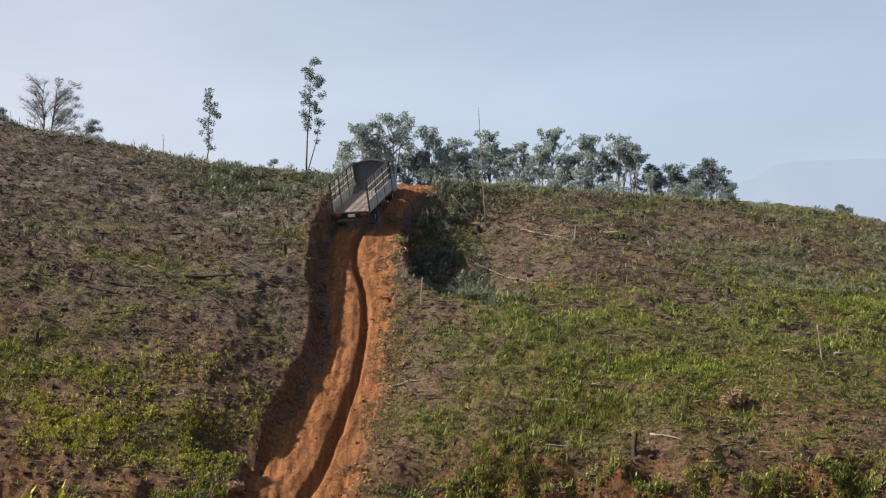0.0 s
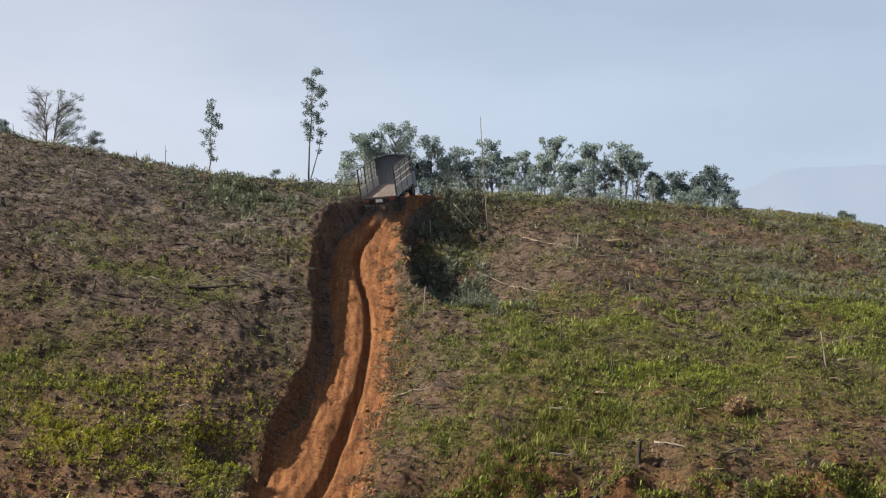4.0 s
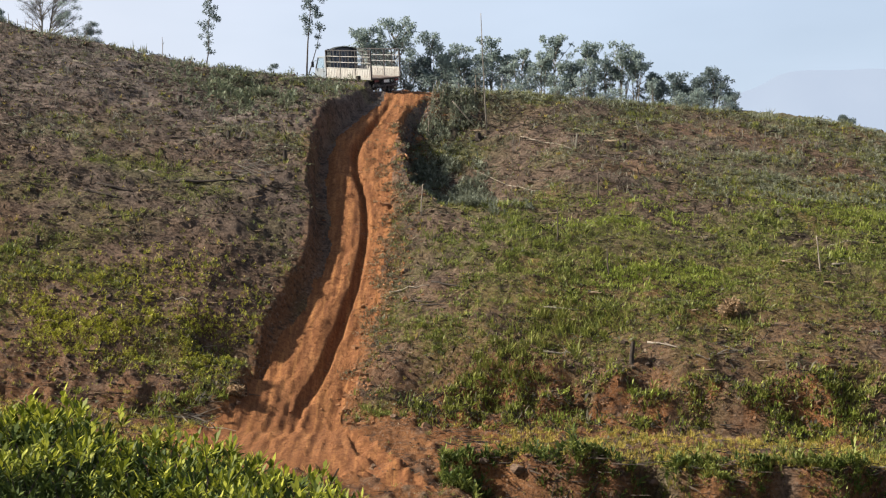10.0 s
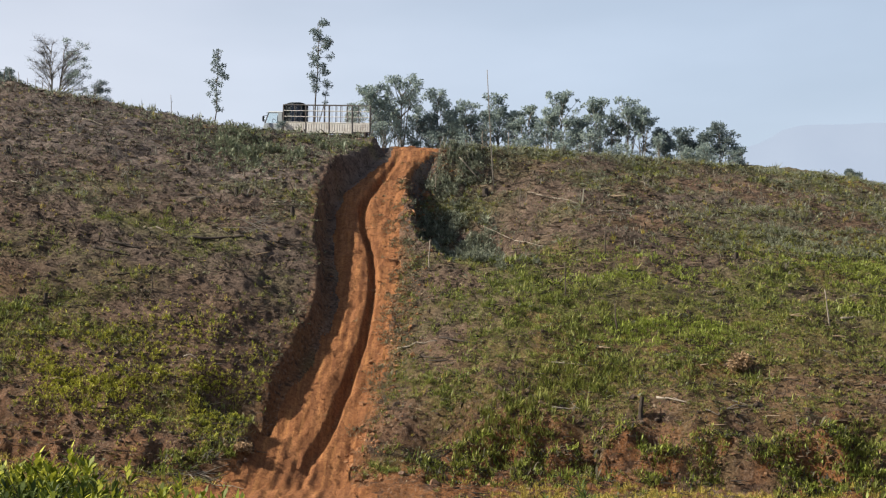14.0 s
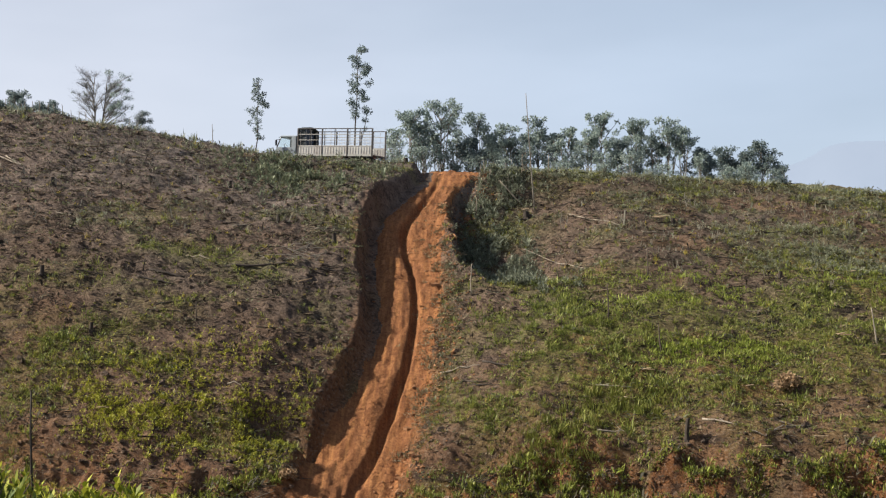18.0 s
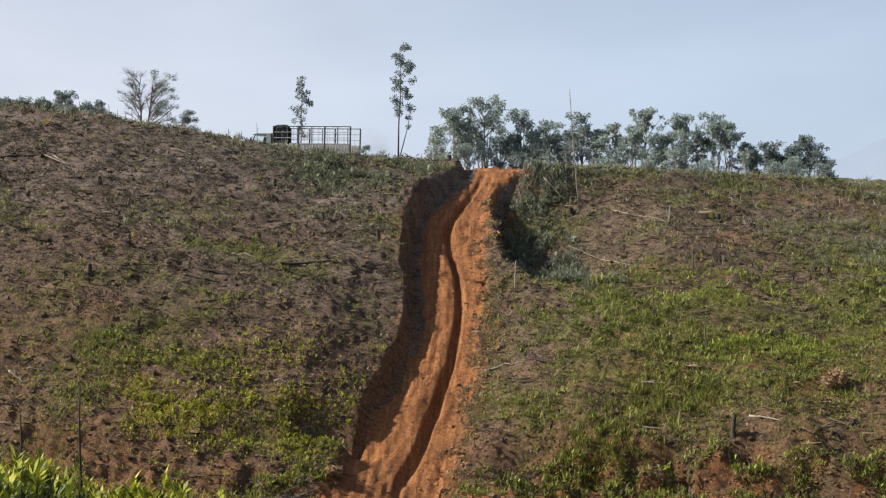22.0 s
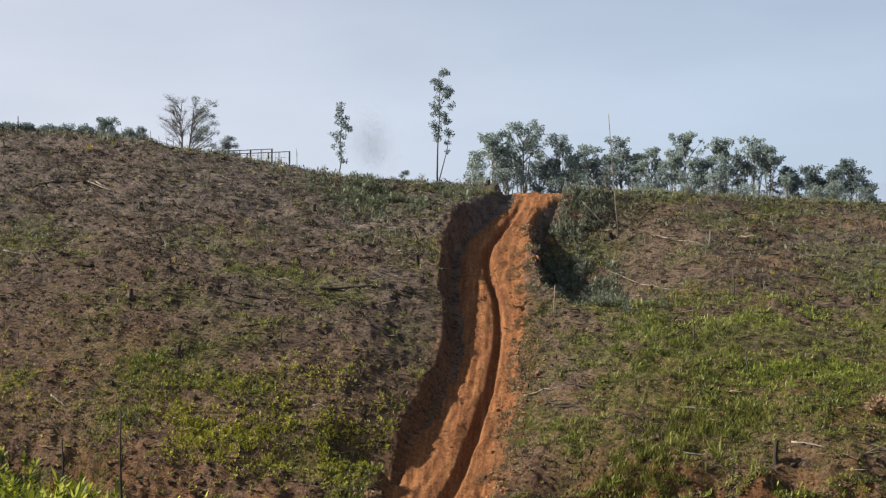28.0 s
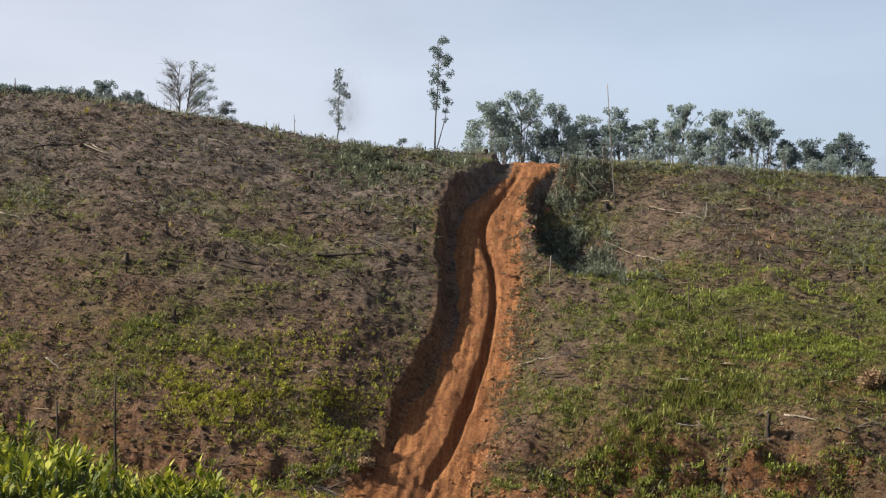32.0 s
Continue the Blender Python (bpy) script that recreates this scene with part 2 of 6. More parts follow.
def vnoise(x, y, size, seed=0):
    """Smooth noise, 0 to 1, with features of that size in metres."""
    x, y = np.asarray(x, float) / size, np.asarray(y, float) / size
    ix, iy = np.floor(x), np.floor(y)
    fx, fy = x - ix, y - iy
    fx, fy = fx * fx * (3 - 2 * fx), fy * fy * (3 - 2 * fy)
    a, b = lattice(ix, iy, seed), lattice(ix + 1, iy, seed)
    c, d = lattice(ix, iy + 1, seed), lattice(ix + 1, iy + 1, seed)
    return (a * (1 - fx) + b * fx) * (1 - fy) + (c * (1 - fx) + d * fx) * fy


def fbm(x, y, size, seed=0, octaves=4):
    s, amp, tot = 0, 1.0, 0
    for k in range(octaves):
        s, tot = s + amp * vnoise(x, y, size / 2 ** k, seed + 11 * k), tot + amp
        amp *= 0.55
    return s / tot


def step(x, lo, hi):
    u = np.clip((np.asarray(x, float) - lo) / (hi - lo), 0, 1)
    return u * u * (3 - 2 * u)


# the crest: direction x/y, distance, rise over distance from the eye
CREST = np.array([(-0.75, 94, 0.187), (-0.60, 94, 0.185), (-0.453, 93, 0.181), (-0.38, 92.5, 0.1745), (-0.328, 92, 0.1658),
                  (-0.269, 92, 0.1548), (-0.224, 91.5, 0.1436), (-0.179, 91.5, 0.1365), (-0.135, 91.5, 0.1307), (-0.091, 91.5, 0.1272),
                  (-0.066, 91.5, 0.1275), (-0.045, 91.5, 0.1270), (-0.009, 91, 0.1240), (0.05, 92, 0.1200), (0.093, 93, 0.1178),
                  (0.137, 94, 0.1115), (0.18, 95, 0.1072), (0.223, 95, 0.1041), (0.266, 95, 0.0998), (0.309, 95, 0.0929),
                  (0.338, 95, 0.0877), (0.50, 96, 0.062), (0.75, 98, 0.03)])
# the foot of the slope: direction, distance, height
FOOT = np.array([(-0.75, 66, 4.6), (-0.45, 62, 2.2), (-0.33, 60, 1.1), (-0.25, 59.5, 0.5), (-0.16, 59, 0), (-0.08, 61, 0), (0.01, 60.5, 0), (0.1, 59.5, 0),
                 (0.22, 58, -0.1), (0.34, 57.5, -0.1), (0.75, 57, -0.2)])
# the cart track's middle, going up: x, y
TRACK = np.array([(-7.6, 54.0), (-7.15, 59.6), (-6.3, 63.0), (-5.75, 66.6), (-5.2, 70.6), (-5.05, 73.0), (-5.2, 75.6), (-5.6, 78.7),
                  (-5.7, 81.5), (-5.3, 84.1), (-4.3, 87.1), (-3.3, 90.3), (-2.6, 93.0), (-2.4, 100.0)])
# the level of the ridge-top track behind the crest: x, z
RIDGE_WAY = np.array([(-60, 21.6), (-35, 20.9), (-28, 20.75), (-22, 20.45), (-14, 19.85), (-8, 19.7), (-3, 19.8), (2, 19.4), (10, 19.0), (40, 18.0), (80, 14)])


def smooth_table(table, col, a):
    """A table read with rounded corners."""
    return sum(np.interp(a + d, table[:, 0], table[:, col]) for d in (-0.02, -0.01, 0, 0.01, 0.02)) / 5


def track_x(y):
    return sum(np.interp(y + d, TRACK[:, 1], TRACK[:, 0]) for d in (-1.2, -0.6, 0, 0.6, 1.2)) / 5


def across(x, y):
    """Metres to the right of the track's middle."""
    lean = (track_x(y + 0.5) - track_x(y - 0.5))
    return (x - track_x(y)) / np.sqrt(1 + lean * lean)


# the track going up: y, x of the left bank's edge, x of the right rim, depth of the bed below the slope, lowering of the ground to the right, height of the left bank above the slope
CUT = np.array([(54.0, -11.5, -3.0, 0.0, 0.0, 0.0), (58.0, -10.6, -3.9, 0.05, 0.0, 0.0), (60.5, -9.8, -4.6, 0.22, 0.0, 0.0), (62.5, -9.3, -4.7, 0.66, 0.05, 0.0), (64.5, -9.05, -4.25, 0.86, 0.2, 0.0), (67.0, -8.5, -3.65, 0.92, 0.4, 0.0),
                (70.0, -7.75, -3.35, 0.90, 0.50, 0.12), (72.0, -7.30, -3.25, 0.88, 0.55, 0.35), (74.5, -7.40, -3.20, 0.90, 0.60, 0.55), (77.0, -7.90, -3.15, 0.88, 0.6, 0.75), (79.5, -8.15, -3.35, 0.98, 0.6, 0.90), (82.0, -8.15, -3.40, 0.95, 0.6, 0.95),
                (84.5, -7.75, -3.15, 0.95, 0.6, 0.90), (87.0, -6.85, -2.60, 0.95, 0.55, 0.6), (89.0, -5.7, -1.80, 0.92, 0.5, 0.15), (91.0, -5.2, -0.9, 0.80, 0.35, 0.0), (92.6, -5.3, -0.4, 0.80, 0.25, 0.0), (94.5, -5.5, 0.3, 0.25, 0.15, 0.0), (97.0, -6.0, 1.0, 0.0, 0.0, 0.0)])
# the deep right-hand rut: y, x, half width, depth
RUT = np.array([(58.0, -7.4, 0.25, 0.0), (62.5, -6.45, 0.28, 0.28), (65.0, -5.75, 0.25, 0.48), (68.0, -5.0, 0.25, 0.50), (71.0, -4.48, 0.23, 0.47), (73.0, -4.32, 0.22, 0.45), (75.5, -4.40, 0.23, 0.44), (78.0, -4.75, 0.20, 0.40),
                (81.0, -5.5, 0.24, 0.52), (83.5, -5.5, 0.25, 0.55), (86.5, -4.65, 0.25, 0.50), (90.0, -3.6, 0.2, 0.15), (96.0, -3.0, 0.2, 0.0)])
# the gully beside the upper track: y, x of its lip, depth
GULLY = np.array([(73.0, 1.3, 0.0), (75.5, -0.17, 0.14), (78.5, -2.0, 2.4), (81.5, -2.5, 2.9), (84.0, -2.5, 2.9), (86.5, -2.7, 2.3), (89.0, -2.5, 1.4), (91.5, -1.5, 0.0)])


def col(table, c, y):
    """A column of a table over y, read with rounded corners."""
    return sum(np.interp(y + d, table[:, 0], table[:, c]) for d in (-0.8, -0.4, 0, 0.4, 0.8)) / 5


def sides(x, y):
    """Metres to the right of the track's left bank and of its right rim."""
    return x - col(CUT, 1, y), x - col(CUT, 2, y)


def hill(x, y):
    """The slope without the track."""
    ye = np.maximum(y, 30)
    a = np.clip(x / ye, -0.75, 0.75)
    yr, tr = smooth_table(CREST, 1, a), smooth_table(CREST, 2, a)
    yb, zb = smooth_table(FOOT, 1, a), smooth_table(FOOT, 2, a)
    zr = EYE + yr * tr
    u = np.clip((y - yb) / (yr - yb), 0, 1)
    rise = u + 0.07 * np.sin(np.pi * u)
    cut = (0.55 + 1.05 * step(a, -0.06, 0.05)) * (0.75 + 0.5 * vnoise(x, y, 3.5, 5))
    cut = cut * (1 - np.exp(-np.maximum(y - yb - 0.1 - 0.9 * vnoise(x, y, 1.6, 9) - 0.6 * vnoise(x, y, 0.6, 19), 0) * 1.9)) * (1 - step(u, 0.1, 0.9)) * step(np.abs(across(x, y) + 1.2), 2.8, 5.5)
    z = zb + (zr - zb) * rise + cut
    # behind the crest, down to the ridge-top track, then slowly away
    way = np.interp(x, RIDGE_WAY[:, 0], RIDGE_WAY[:, 1])
    back = np.maximum(y - yr, 0)
    top = zr
    z = np.where(y > yr, top + (np.minimum(way, top + 0.7) - top) * step(back, 0.0, 5.0) - 0.06 * np.maximum(back - 14, 0), z)
    # the terrace, the bank below it and the valley
    fwd = yb - y
    low = zb - 0.10 * fwd
    bank = step(np.abs(x + 4.5), 4.5, 8.0)
    low = low - 0.14 * np.maximum(fwd - 2, 0) * (1 - bank) - 2.3 * bank * step(fwd + 1.1 * (vnoise(x, y * 0.4, 2.2, 3) - 0.5) + 0.6 * (vnoise(x, y, 0.8, 8) - 0.5), 4.95, 5.55) - 0.16 * np.maximum(fwd - 6, 0)
    z = np.where(y < yb, np.maximum(low, -5.5), z)
    return z


def near_side(x, y):
    """The knoll on which the camera stands, with a planted shoulder to its left."""
    a = np.clip(x / np.maximum(y, 4), -1.2, 1.2)
    shoulder = np.interp(a, [-1.2, -0.45, -0.40, -0.335, -0.25, -0.16, -0.08, -0.045, 0.03, 0.3], [5.8, 5.2, 4.85, 4.5, 4.2, 3.75, 3.3, 2.8, 0.8, 0.0])
    edge = np.interp(a, [-0.6, -0.08, 0.05], [23, 21, 18])
    z = 6.6 + (shoulder - 6.6) * y / edge
    return np.where(y > edge, shoulder - 0.55 * (y - edge) - 0.02 * (y - edge) ** 2, z)


def form(x, y):
    """Height of the ground, with track and larger relief."""
    x, y = np.asarray(x, float), np.asarray(y, float)
    z = hill(x, y)
    up = step(y, 57, 63)
    # the bulldozed cut: a steep left bank, a bed, and lower ground to the right
    wob = 0.5 * (vnoise(x, y, 2.6, 21) - 0.5) + 0.28 * (vnoise(x, y, 0.8, 22) - 0.5)
    left, right, deep, low, lip = (col(CUT, c, y) for c in (1, 2, 3, 4, 5))
    u, v = x - left + 0.55 * wob, x - right + 1.3 * wob
    bed = step(u, -0.12, 0.50)
    beyond = low * (1 - step(v, 2.5, 15.0))
    z = z + lip * step(u, -7.5, -0.1) * (1 - bed) - bed * (deep + (beyond - deep) * step(v, -0.55, 0.75))
    # the gully to the right of the upper track, steep on the track's side
    q = x - col(GULLY, 1, y) + 0.8 * (vnoise(x, y, 1.5, 87) - 0.5)
    z = z - col(GULLY, 2, y) * step(q, -0.2, 0.45) * (1 - step(q, 4.0, 11.2))
    # washed-out pits at the foot: x, y, radii, depth
    for px, py, rx, ry, d in ((-10.2, 63.9, 1.6, 0.65, 2.0), (-13.6, 62.5, 1.3, 0.5, 0.8), (-0.9, 62.4, 1.5, 0.7, 1.1), (5.6, 61.2, 1.6, 0.45, 0.8), (9.5, 60.6, 1.1, 0.6, 0.9), (14.0, 60.2, 1.4, 0.6, 0.9), (18.6, 59.8, 1.1, 0.6, 0.8)):
        z = z - d * np.exp(-((x - px) / rx) ** 2 - ((y - py) / ry) ** 2)
    # wheel ruts in the bed, a crown between them, streaks along it
    r = x - col(RUT, 1, y) + 0.35 * wob
    rut = col(RUT, 3, y) * (0.75 + 0.5 * vnoise(x * 0, y, 1.8, 29)) * np.exp(-(r / col(RUT, 2, y)) ** 4)
    rut = rut + 0.16 * np.exp(-((r + 2.0) / 0.35) ** 2) * up
    lift = 0.11 * np.exp(-((r + 0.75) / 0.42) ** 2) * step(y, 62, 66) * (1 - step(y, 84, 88))
    streak = 0.14 * (vnoise(r, y * 0.16, 0.3, 27) - 0.5) + 0.13 * (vnoise(x, y, 0.30, 26) - 0.5) + 0.12 * (fbm(x, y * 0.5, 0.9, 25, 2) - 0.5)
    z = z + (streak * up + lift - rut) * bed * (1 - step(v, -0.2, 0.8))
    # the foot of the track fans out in tyre grooves
    fan = (1 - step(y, 61.5, 64.0)) * step(y, 55.0, 57.0) * step(u, 0.0, 1.0) * (1 - step(v, -1.5, 0.3))
    z = z - 0.10 * fan * (0.3 + 0.7 * vnoise(x, y, 1.1, 34)) * (0.5 + 0.5 * np.sin((x + 5.6) * 196 / np.maximum(78 - y, 8) + 2.4 * vnoise(x, y, 1.6, 33)))
    # a dip behind the crest where the track turns along the ridge
    z = z - 0.45 * np.exp(-((x + 6.8) / 2.2) ** 2 - ((y - 95.6) / 1.4) ** 2)
    # the ridge-top way leans towards the valley
    z = z + 0.13 * np.clip(y - 97, -3, 3) * step(y, 92.5, 94.5) * (1 - step(y, 101, 106)) * step(x, -30, -24) * (1 - step(x, -4.5, -1))
    near = near_side(x, y)
    z = np.where(y < 48, np.maximum(z, near), z)
    return z


def height(x, y):
    """Height of the ground with its small relief."""
    x, y = np.asarray(x, float), np.asarray(y, float)
    s = np.abs(across(x, y))
    u, v = sides(x, y)
    rough = np.where((u > 0.3) & (v < 0) & (y > 55), 0.3, 1.0)
    z = form(x, y)
    yb = smooth_table(FOOT, 1, np.clip(x / np.maximum(y, 10), -0.75, 0.75))
    lumps = np.exp(-((y - yb - 1.0) / 1.4) ** 2) + np.exp(-((y - yb + 5.6) / 0.9) ** 2)
    z = z + 1.5 * lumps * step(s, 3.4, 6.5) * (fbm(x, y, 0.9, 47, 3) - 0.5)
    swell = fbm(0.8 * x + 0.6 * y, 0.8 * y - 0.6 * x, 5.0, 31, 3)
    swell = swell + (fbm(x, y, 5.0, 31, 3) - swell) * (step(y, 86, 90) + 1 - step(y, 48, 54))
    return z + rough * (0.44 * (swell - 0.5) + 0.52 * (fbm(x * 0.5, y, 1.1, 41, 3) - 0.5) + 0.28 * (vnoise(x, y, 0.35, 45) - 0.5)) * step(y, 8, 16)

# ---------------------------------------------------------------- mesh helpers
def mesh_np(name, verts, faces, mats, index=None, smooth=False):
    """A mesh from arrays: verts (n, 3), faces (m, 3 or 4)."""
    verts, faces = np.asarray(verts, np.float32), np.asarray(faces, np.int32)
    me = bpy.data.meshes.new(name)
    k = faces.shape[1]
    me.vertices.add(len(verts))
    me.vertices.foreach_set("co", verts.ravel())
    me.loops.add(faces.size)
    me.loops.foreach_set("vertex_index", faces.ravel())
    me.polygons.add(len(faces))
    me.polygons.foreach_set("loop_start", np.arange(0, faces.size, k, dtype=np.int32))
    me.polygons.foreach_set("loop_total", np.full(len(faces), k, np.int32))
    for m in mats:
        me.materials.append(m)
    if index is not None:
        me.polygons.foreach_set("material_index", np.asarray(index, np.int32))
    if smooth:
        me.polygons.foreach_set("use_smooth", np.ones(len(faces), bool))
    me.update(calc_edges=True)
    return me


def part(name, bm, mat, parent=None, label="", smooth=False):
    """Links a bmesh as one mesh object under a thing or a part."""
    me = bpy.data.meshes.new(name)
    bm.to_mesh(me)
    bm.free()
    for m in mat if isinstance(mat, (list, tuple)) else [mat]:
        me.materials.append(m)
    if smooth:
        me.polygons.foreach_set("use_smooth", np.ones(len(me.polygons), bool))
    ob = new(name, me)
    ob.parent = parent
    if label:
        ob["label"] = label
    return ob


def empty(name, m, label, category, group="", kind=""):
    ob = new(name)
    ob.matrix_world = m
    return tagged(ob, label, category, group, kind)


def box(size, at=(0, 0, 0), bevel=0.0, bm=None, rot=None):
    bm = bm or bmesh.new()
    m = Matrix.Translation(at) @ (rot or Matrix()) @ Matrix.Diagonal((*size, 1))
    r = bmesh.ops.create_cube(bm, size=1, matrix=m)
    if bevel:
        es = list({e for v in r["verts"] for e in v.link_edges})
        bmesh.ops.bevel(bm, geom=es, offset=bevel, segments=2, affect="EDGES", profile=0.5)
    return bm


def tube(points, radii, sides=7, bm=None):
    """A tapered tube along points."""
    bm = bm or bmesh.new()
    rings = []
    pts = [Vector(p) for p in points]
    for i, p in enumerate(pts):
        d = (pts[min(i + 1, len(pts) - 1)] - pts[max(i - 1, 0)]).normalized()
        u = d.orthogonal().normalized() if abs(d.z) < 0.9 else d.cross(Vector((0, 1, 0))).normalized()
        v = d.cross(u)
        rings.append([bm.verts.new(p + radii[i] * (math.cos(k * math.tau / sides) * u + math.sin(k * math.tau / sides) * v)) for k in range(sides)])
    for a, b in zip(rings, rings[1:]):
        for k in range(sides):
            bm.faces.new((a[k], a[(k + 1) % sides], b[(k + 1) % sides], b[k]))
    bm.faces.new(rings[0][::-1])
    bm.faces.new(rings[-1])
    return bm


# ---------------------------------------------------------------- ground sheets
def green_amount(x, y):
    """How green the slope is: little on the burnt left, more low down and to the right."""
    a = x / np.maximum(y, 10)
    side = step(a, -0.045, 0.10)
    n = 0.5 * fbm(x * 0.6, y, 7.0, 51, 4) + 0.5 * fbm(x * 0.55, y, 1.8, 53, 3)
    low = 1 - step(y, 62, 84)
    g = -0.10 - 0.13 * (1 - side) * (1 - low) + 0.62 * side + 0.16 * low * (1 - side) + 4.4 * (n - 0.5)
    # bare belts high on the right and along the lower right
    g = g + 0.10 * np.exp(-((y - 81) / 5.0) ** 2) * step(a, -0.02, 0.04)
    g = g - 0.6 * np.exp(-((y - 62) / 2.0) ** 2) * side
    g = g + 0.42 * np.exp(-((y - 69) / 4.5) ** 2) * side + 0.12 * np.exp(-((y - 92) / 1.8) ** 2) * side
    yb = smooth_table(FOOT, 1, np.clip(a, -0.75, 0.75))
    g = g - (0.40 + 0.6 * np.exp(-((x + 3.5) / 6.0) ** 2)) * ((y < yb + 0.3) & (y > yb - 7))
    g = g + 0.7 * np.exp(-((a + 0.13) / 0.06) ** 2 - ((y - 88.5) / 4.0) ** 2)
    # the shaded hollow is full of weeds
    q = x - col(GULLY, 1, y)
    g = g + 0.8 * step(q, 0.2, 1.0) * (1 - step(q, 3.0, 6.0)) * step(y, 70, 75) * (1 - step(y, 86, 90))
    return np.clip(g, 0, 1)


def bare_amount(x, y):
    """Where red earth shows: beside the track, on the foot's bank, on the terrace near the track."""
    a = x / np.maximum(y, 10)
    yb = smooth_table(FOOT, 1, np.clip(a, -0.75, 0.75))
    u, v = sides(x, y)
    b = np.where(v > -1, (0.8 - 0.2 * step(y, 66, 78)) * (1 - step(v + 0.9 * (fbm(x, y, 1.2, 65, 3) - 0.5), 0.0, 1.3)), 0.6 * (1 - 0.7 * step(y, 84, 88)) * np.exp(-((u - 0.3) / 0.6) ** 2)) * (y > yb - 1)
    b = b * (1 - step(x - col(GULLY, 1, y), -0.2, 0.3) * step(col(GULLY, 2, y), 0.1, 0.6))
    n = 0.5 * fbm(x, y, 2.4, 61, 3) + 0.5 * fbm(x, y, 0.7, 63, 2)
    b = b + 0.9 * np.exp(-((y - yb - 0.8) / 1.3) ** 2) * step(n, 0.38, 0.56) * (0.4 + 0.6 * step(a, -0.02, 0.06))
    b = b + 1.1 * np.exp(-((x + 4.2) / 5.8) ** 4) * step(yb - y, -1.2, 0.3) * (y > 40) * step(n, 0.15, 0.40)
    b = b + 0.28 * step(fbm(x, y, 6.0, 71, 3), 0.58, 0.70) * (y > yb) * (0.35 + 0.65 * step(a, 0.0, 0.1))
    b = b + (0.7 + 0.1 * step(yb - y, 4.0, 5.0)) * ((y < yb) & (y > yb - 7)) * step(n, 0.30, 0.5)
    b = b + 0.30 * (1 - step(y, 63, 74)) * (y > yb)
    return np.clip(b, 0, 1)


def ash_haze_amount(x, y):
    """Grey of the burnt upper hill, with the distance haze painted in."""
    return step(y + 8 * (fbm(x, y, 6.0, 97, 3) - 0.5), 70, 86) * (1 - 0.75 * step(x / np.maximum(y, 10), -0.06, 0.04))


def sheet(xs_of_row, ys):
    """A grid of ground whose rows lie at ys, each with its own x values."""
    X = np.array([xs_of_row(v) for v in ys])
    Y = np.repeat(np.array(ys)[:, None], X.shape[1], 1)
    Z = height(X.ravel(), Y.ravel())
    V = np.column_stack([X.ravel(), Y.ravel(), Z])
    r, c = X.shape
    i = (np.arange(r - 1)[:, None] * c + np.arange(c - 1)[None]).ravel()
    return V, np.column_stack([i, i + 1, i + 1 + c, i + c])


def ground_object(name, V, F, mat, label, category):
    used, inv = np.unique(F, return_inverse=True)
    V, F = V[used], inv.reshape(F.shape)
    me = mesh_np(name, V, F, [mat], smooth=True)
    for key, f in (("green", green_amount), ("bare", bare_amount), ("ash_haze", ash_haze_amount)):
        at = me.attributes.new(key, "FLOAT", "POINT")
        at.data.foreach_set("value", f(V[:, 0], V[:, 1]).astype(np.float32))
    return tagged(new(name, me), label, category, kind="structure")


def build_ground():
    # directions: finest round the track
    da = np.concatenate([np.arange(-0.72, -0.50, 0.008), np.arange(-0.50, -0.17, 0.0026), np.arange(-0.17, 0.06, 0.0011),
                         np.arange(0.06, 0.42, 0.0026), np.arange(0.42, 0.73, 0.008)])
    ys = np.concatenate([np.arange(46, 52, 0.4), np.arange(52, 98, 0.16), np.arange(98, 128, 0.5)])
    V, F = sheet(lambda y: da * y, ys)
    mid = V[F].mean(1)
    u, v = sides(mid[:, 0], mid[:, 1])
    wob = 0.8 * (fbm(mid[:, 0], mid[:, 1], 1.3, 77, 3) - 0.5)
    fan = 0.35 * np.maximum(60.5 - mid[:, 1], 0)
    on = (u + 0.7 * wob > 0.3 + 0.75 * step(mid[:, 1], 62, 70) - fan) & (v + 1.3 * wob < 0.15 + fan) & (mid[:, 1] > 54.6 - 2 * vnoise(mid[:, 0], mid[:, 1], 1.5, 4)) & (mid[:, 1] < 98)
    on &= (mid[:, 0] - col(GULLY, 1, mid[:, 1]) + 0.8 * (vnoise(mid[:, 0], mid[:, 1], 1.5, 87) - 0.5) < 0.0) | (col(GULLY, 2, mid[:, 1]) < 0.25)
    ground_object("hillside", V, F[~on], M_SOIL, "cleared hillside of brown earth with low green regrowth", "hillside")
    ground_object("dirt_track", V, F[on], M_TRACK, "steep rutted track of red earth climbing the hillside", "dirt track")
    # near ground with the camera's knoll and the valley
    da2 = np.linspace(-70, 70, 141)
    V, F = sheet(lambda y: da2, np.concatenate([np.arange(-30, 10, 2.0), np.arange(10, 46.01, 0.5)]))
    ground_object("near_slope", V, F, M_SOIL, "planted near slope falling into the valley", "ground")
    # far country to the horizon
    da3 = np.concatenate([np.linspace(-4000, -150, 14), np.linspace(-90, 90, 41), np.linspace(150, 4000, 14)])
    ys3 = np.concatenate([[124, 130, 140, 160, 200, 260], np.geomspace(340, 4500, 14)])
    X, Y = np.meshgrid(da3, ys3)
    Z = np.where(Y < 128, 15.0, 15.0 - 0.12 * (Y - 126)).clip(-20, None)
    r, c = X.shape
    i = (np.arange(r - 1)[:, None] * c + np.arange(c - 1)[None]).ravel()
    V = np.column_stack([X.ravel(), Y.ravel(), Z.ravel()])
    me = mesh_np("far_ground", V, np.column_stack([i, i + 1, i + 1 + c, i + c]), [M_SOIL], smooth=True)
    tagged(new("far_ground", me), "far low country behind the ridge", "ground", kind="structure")


build_ground()

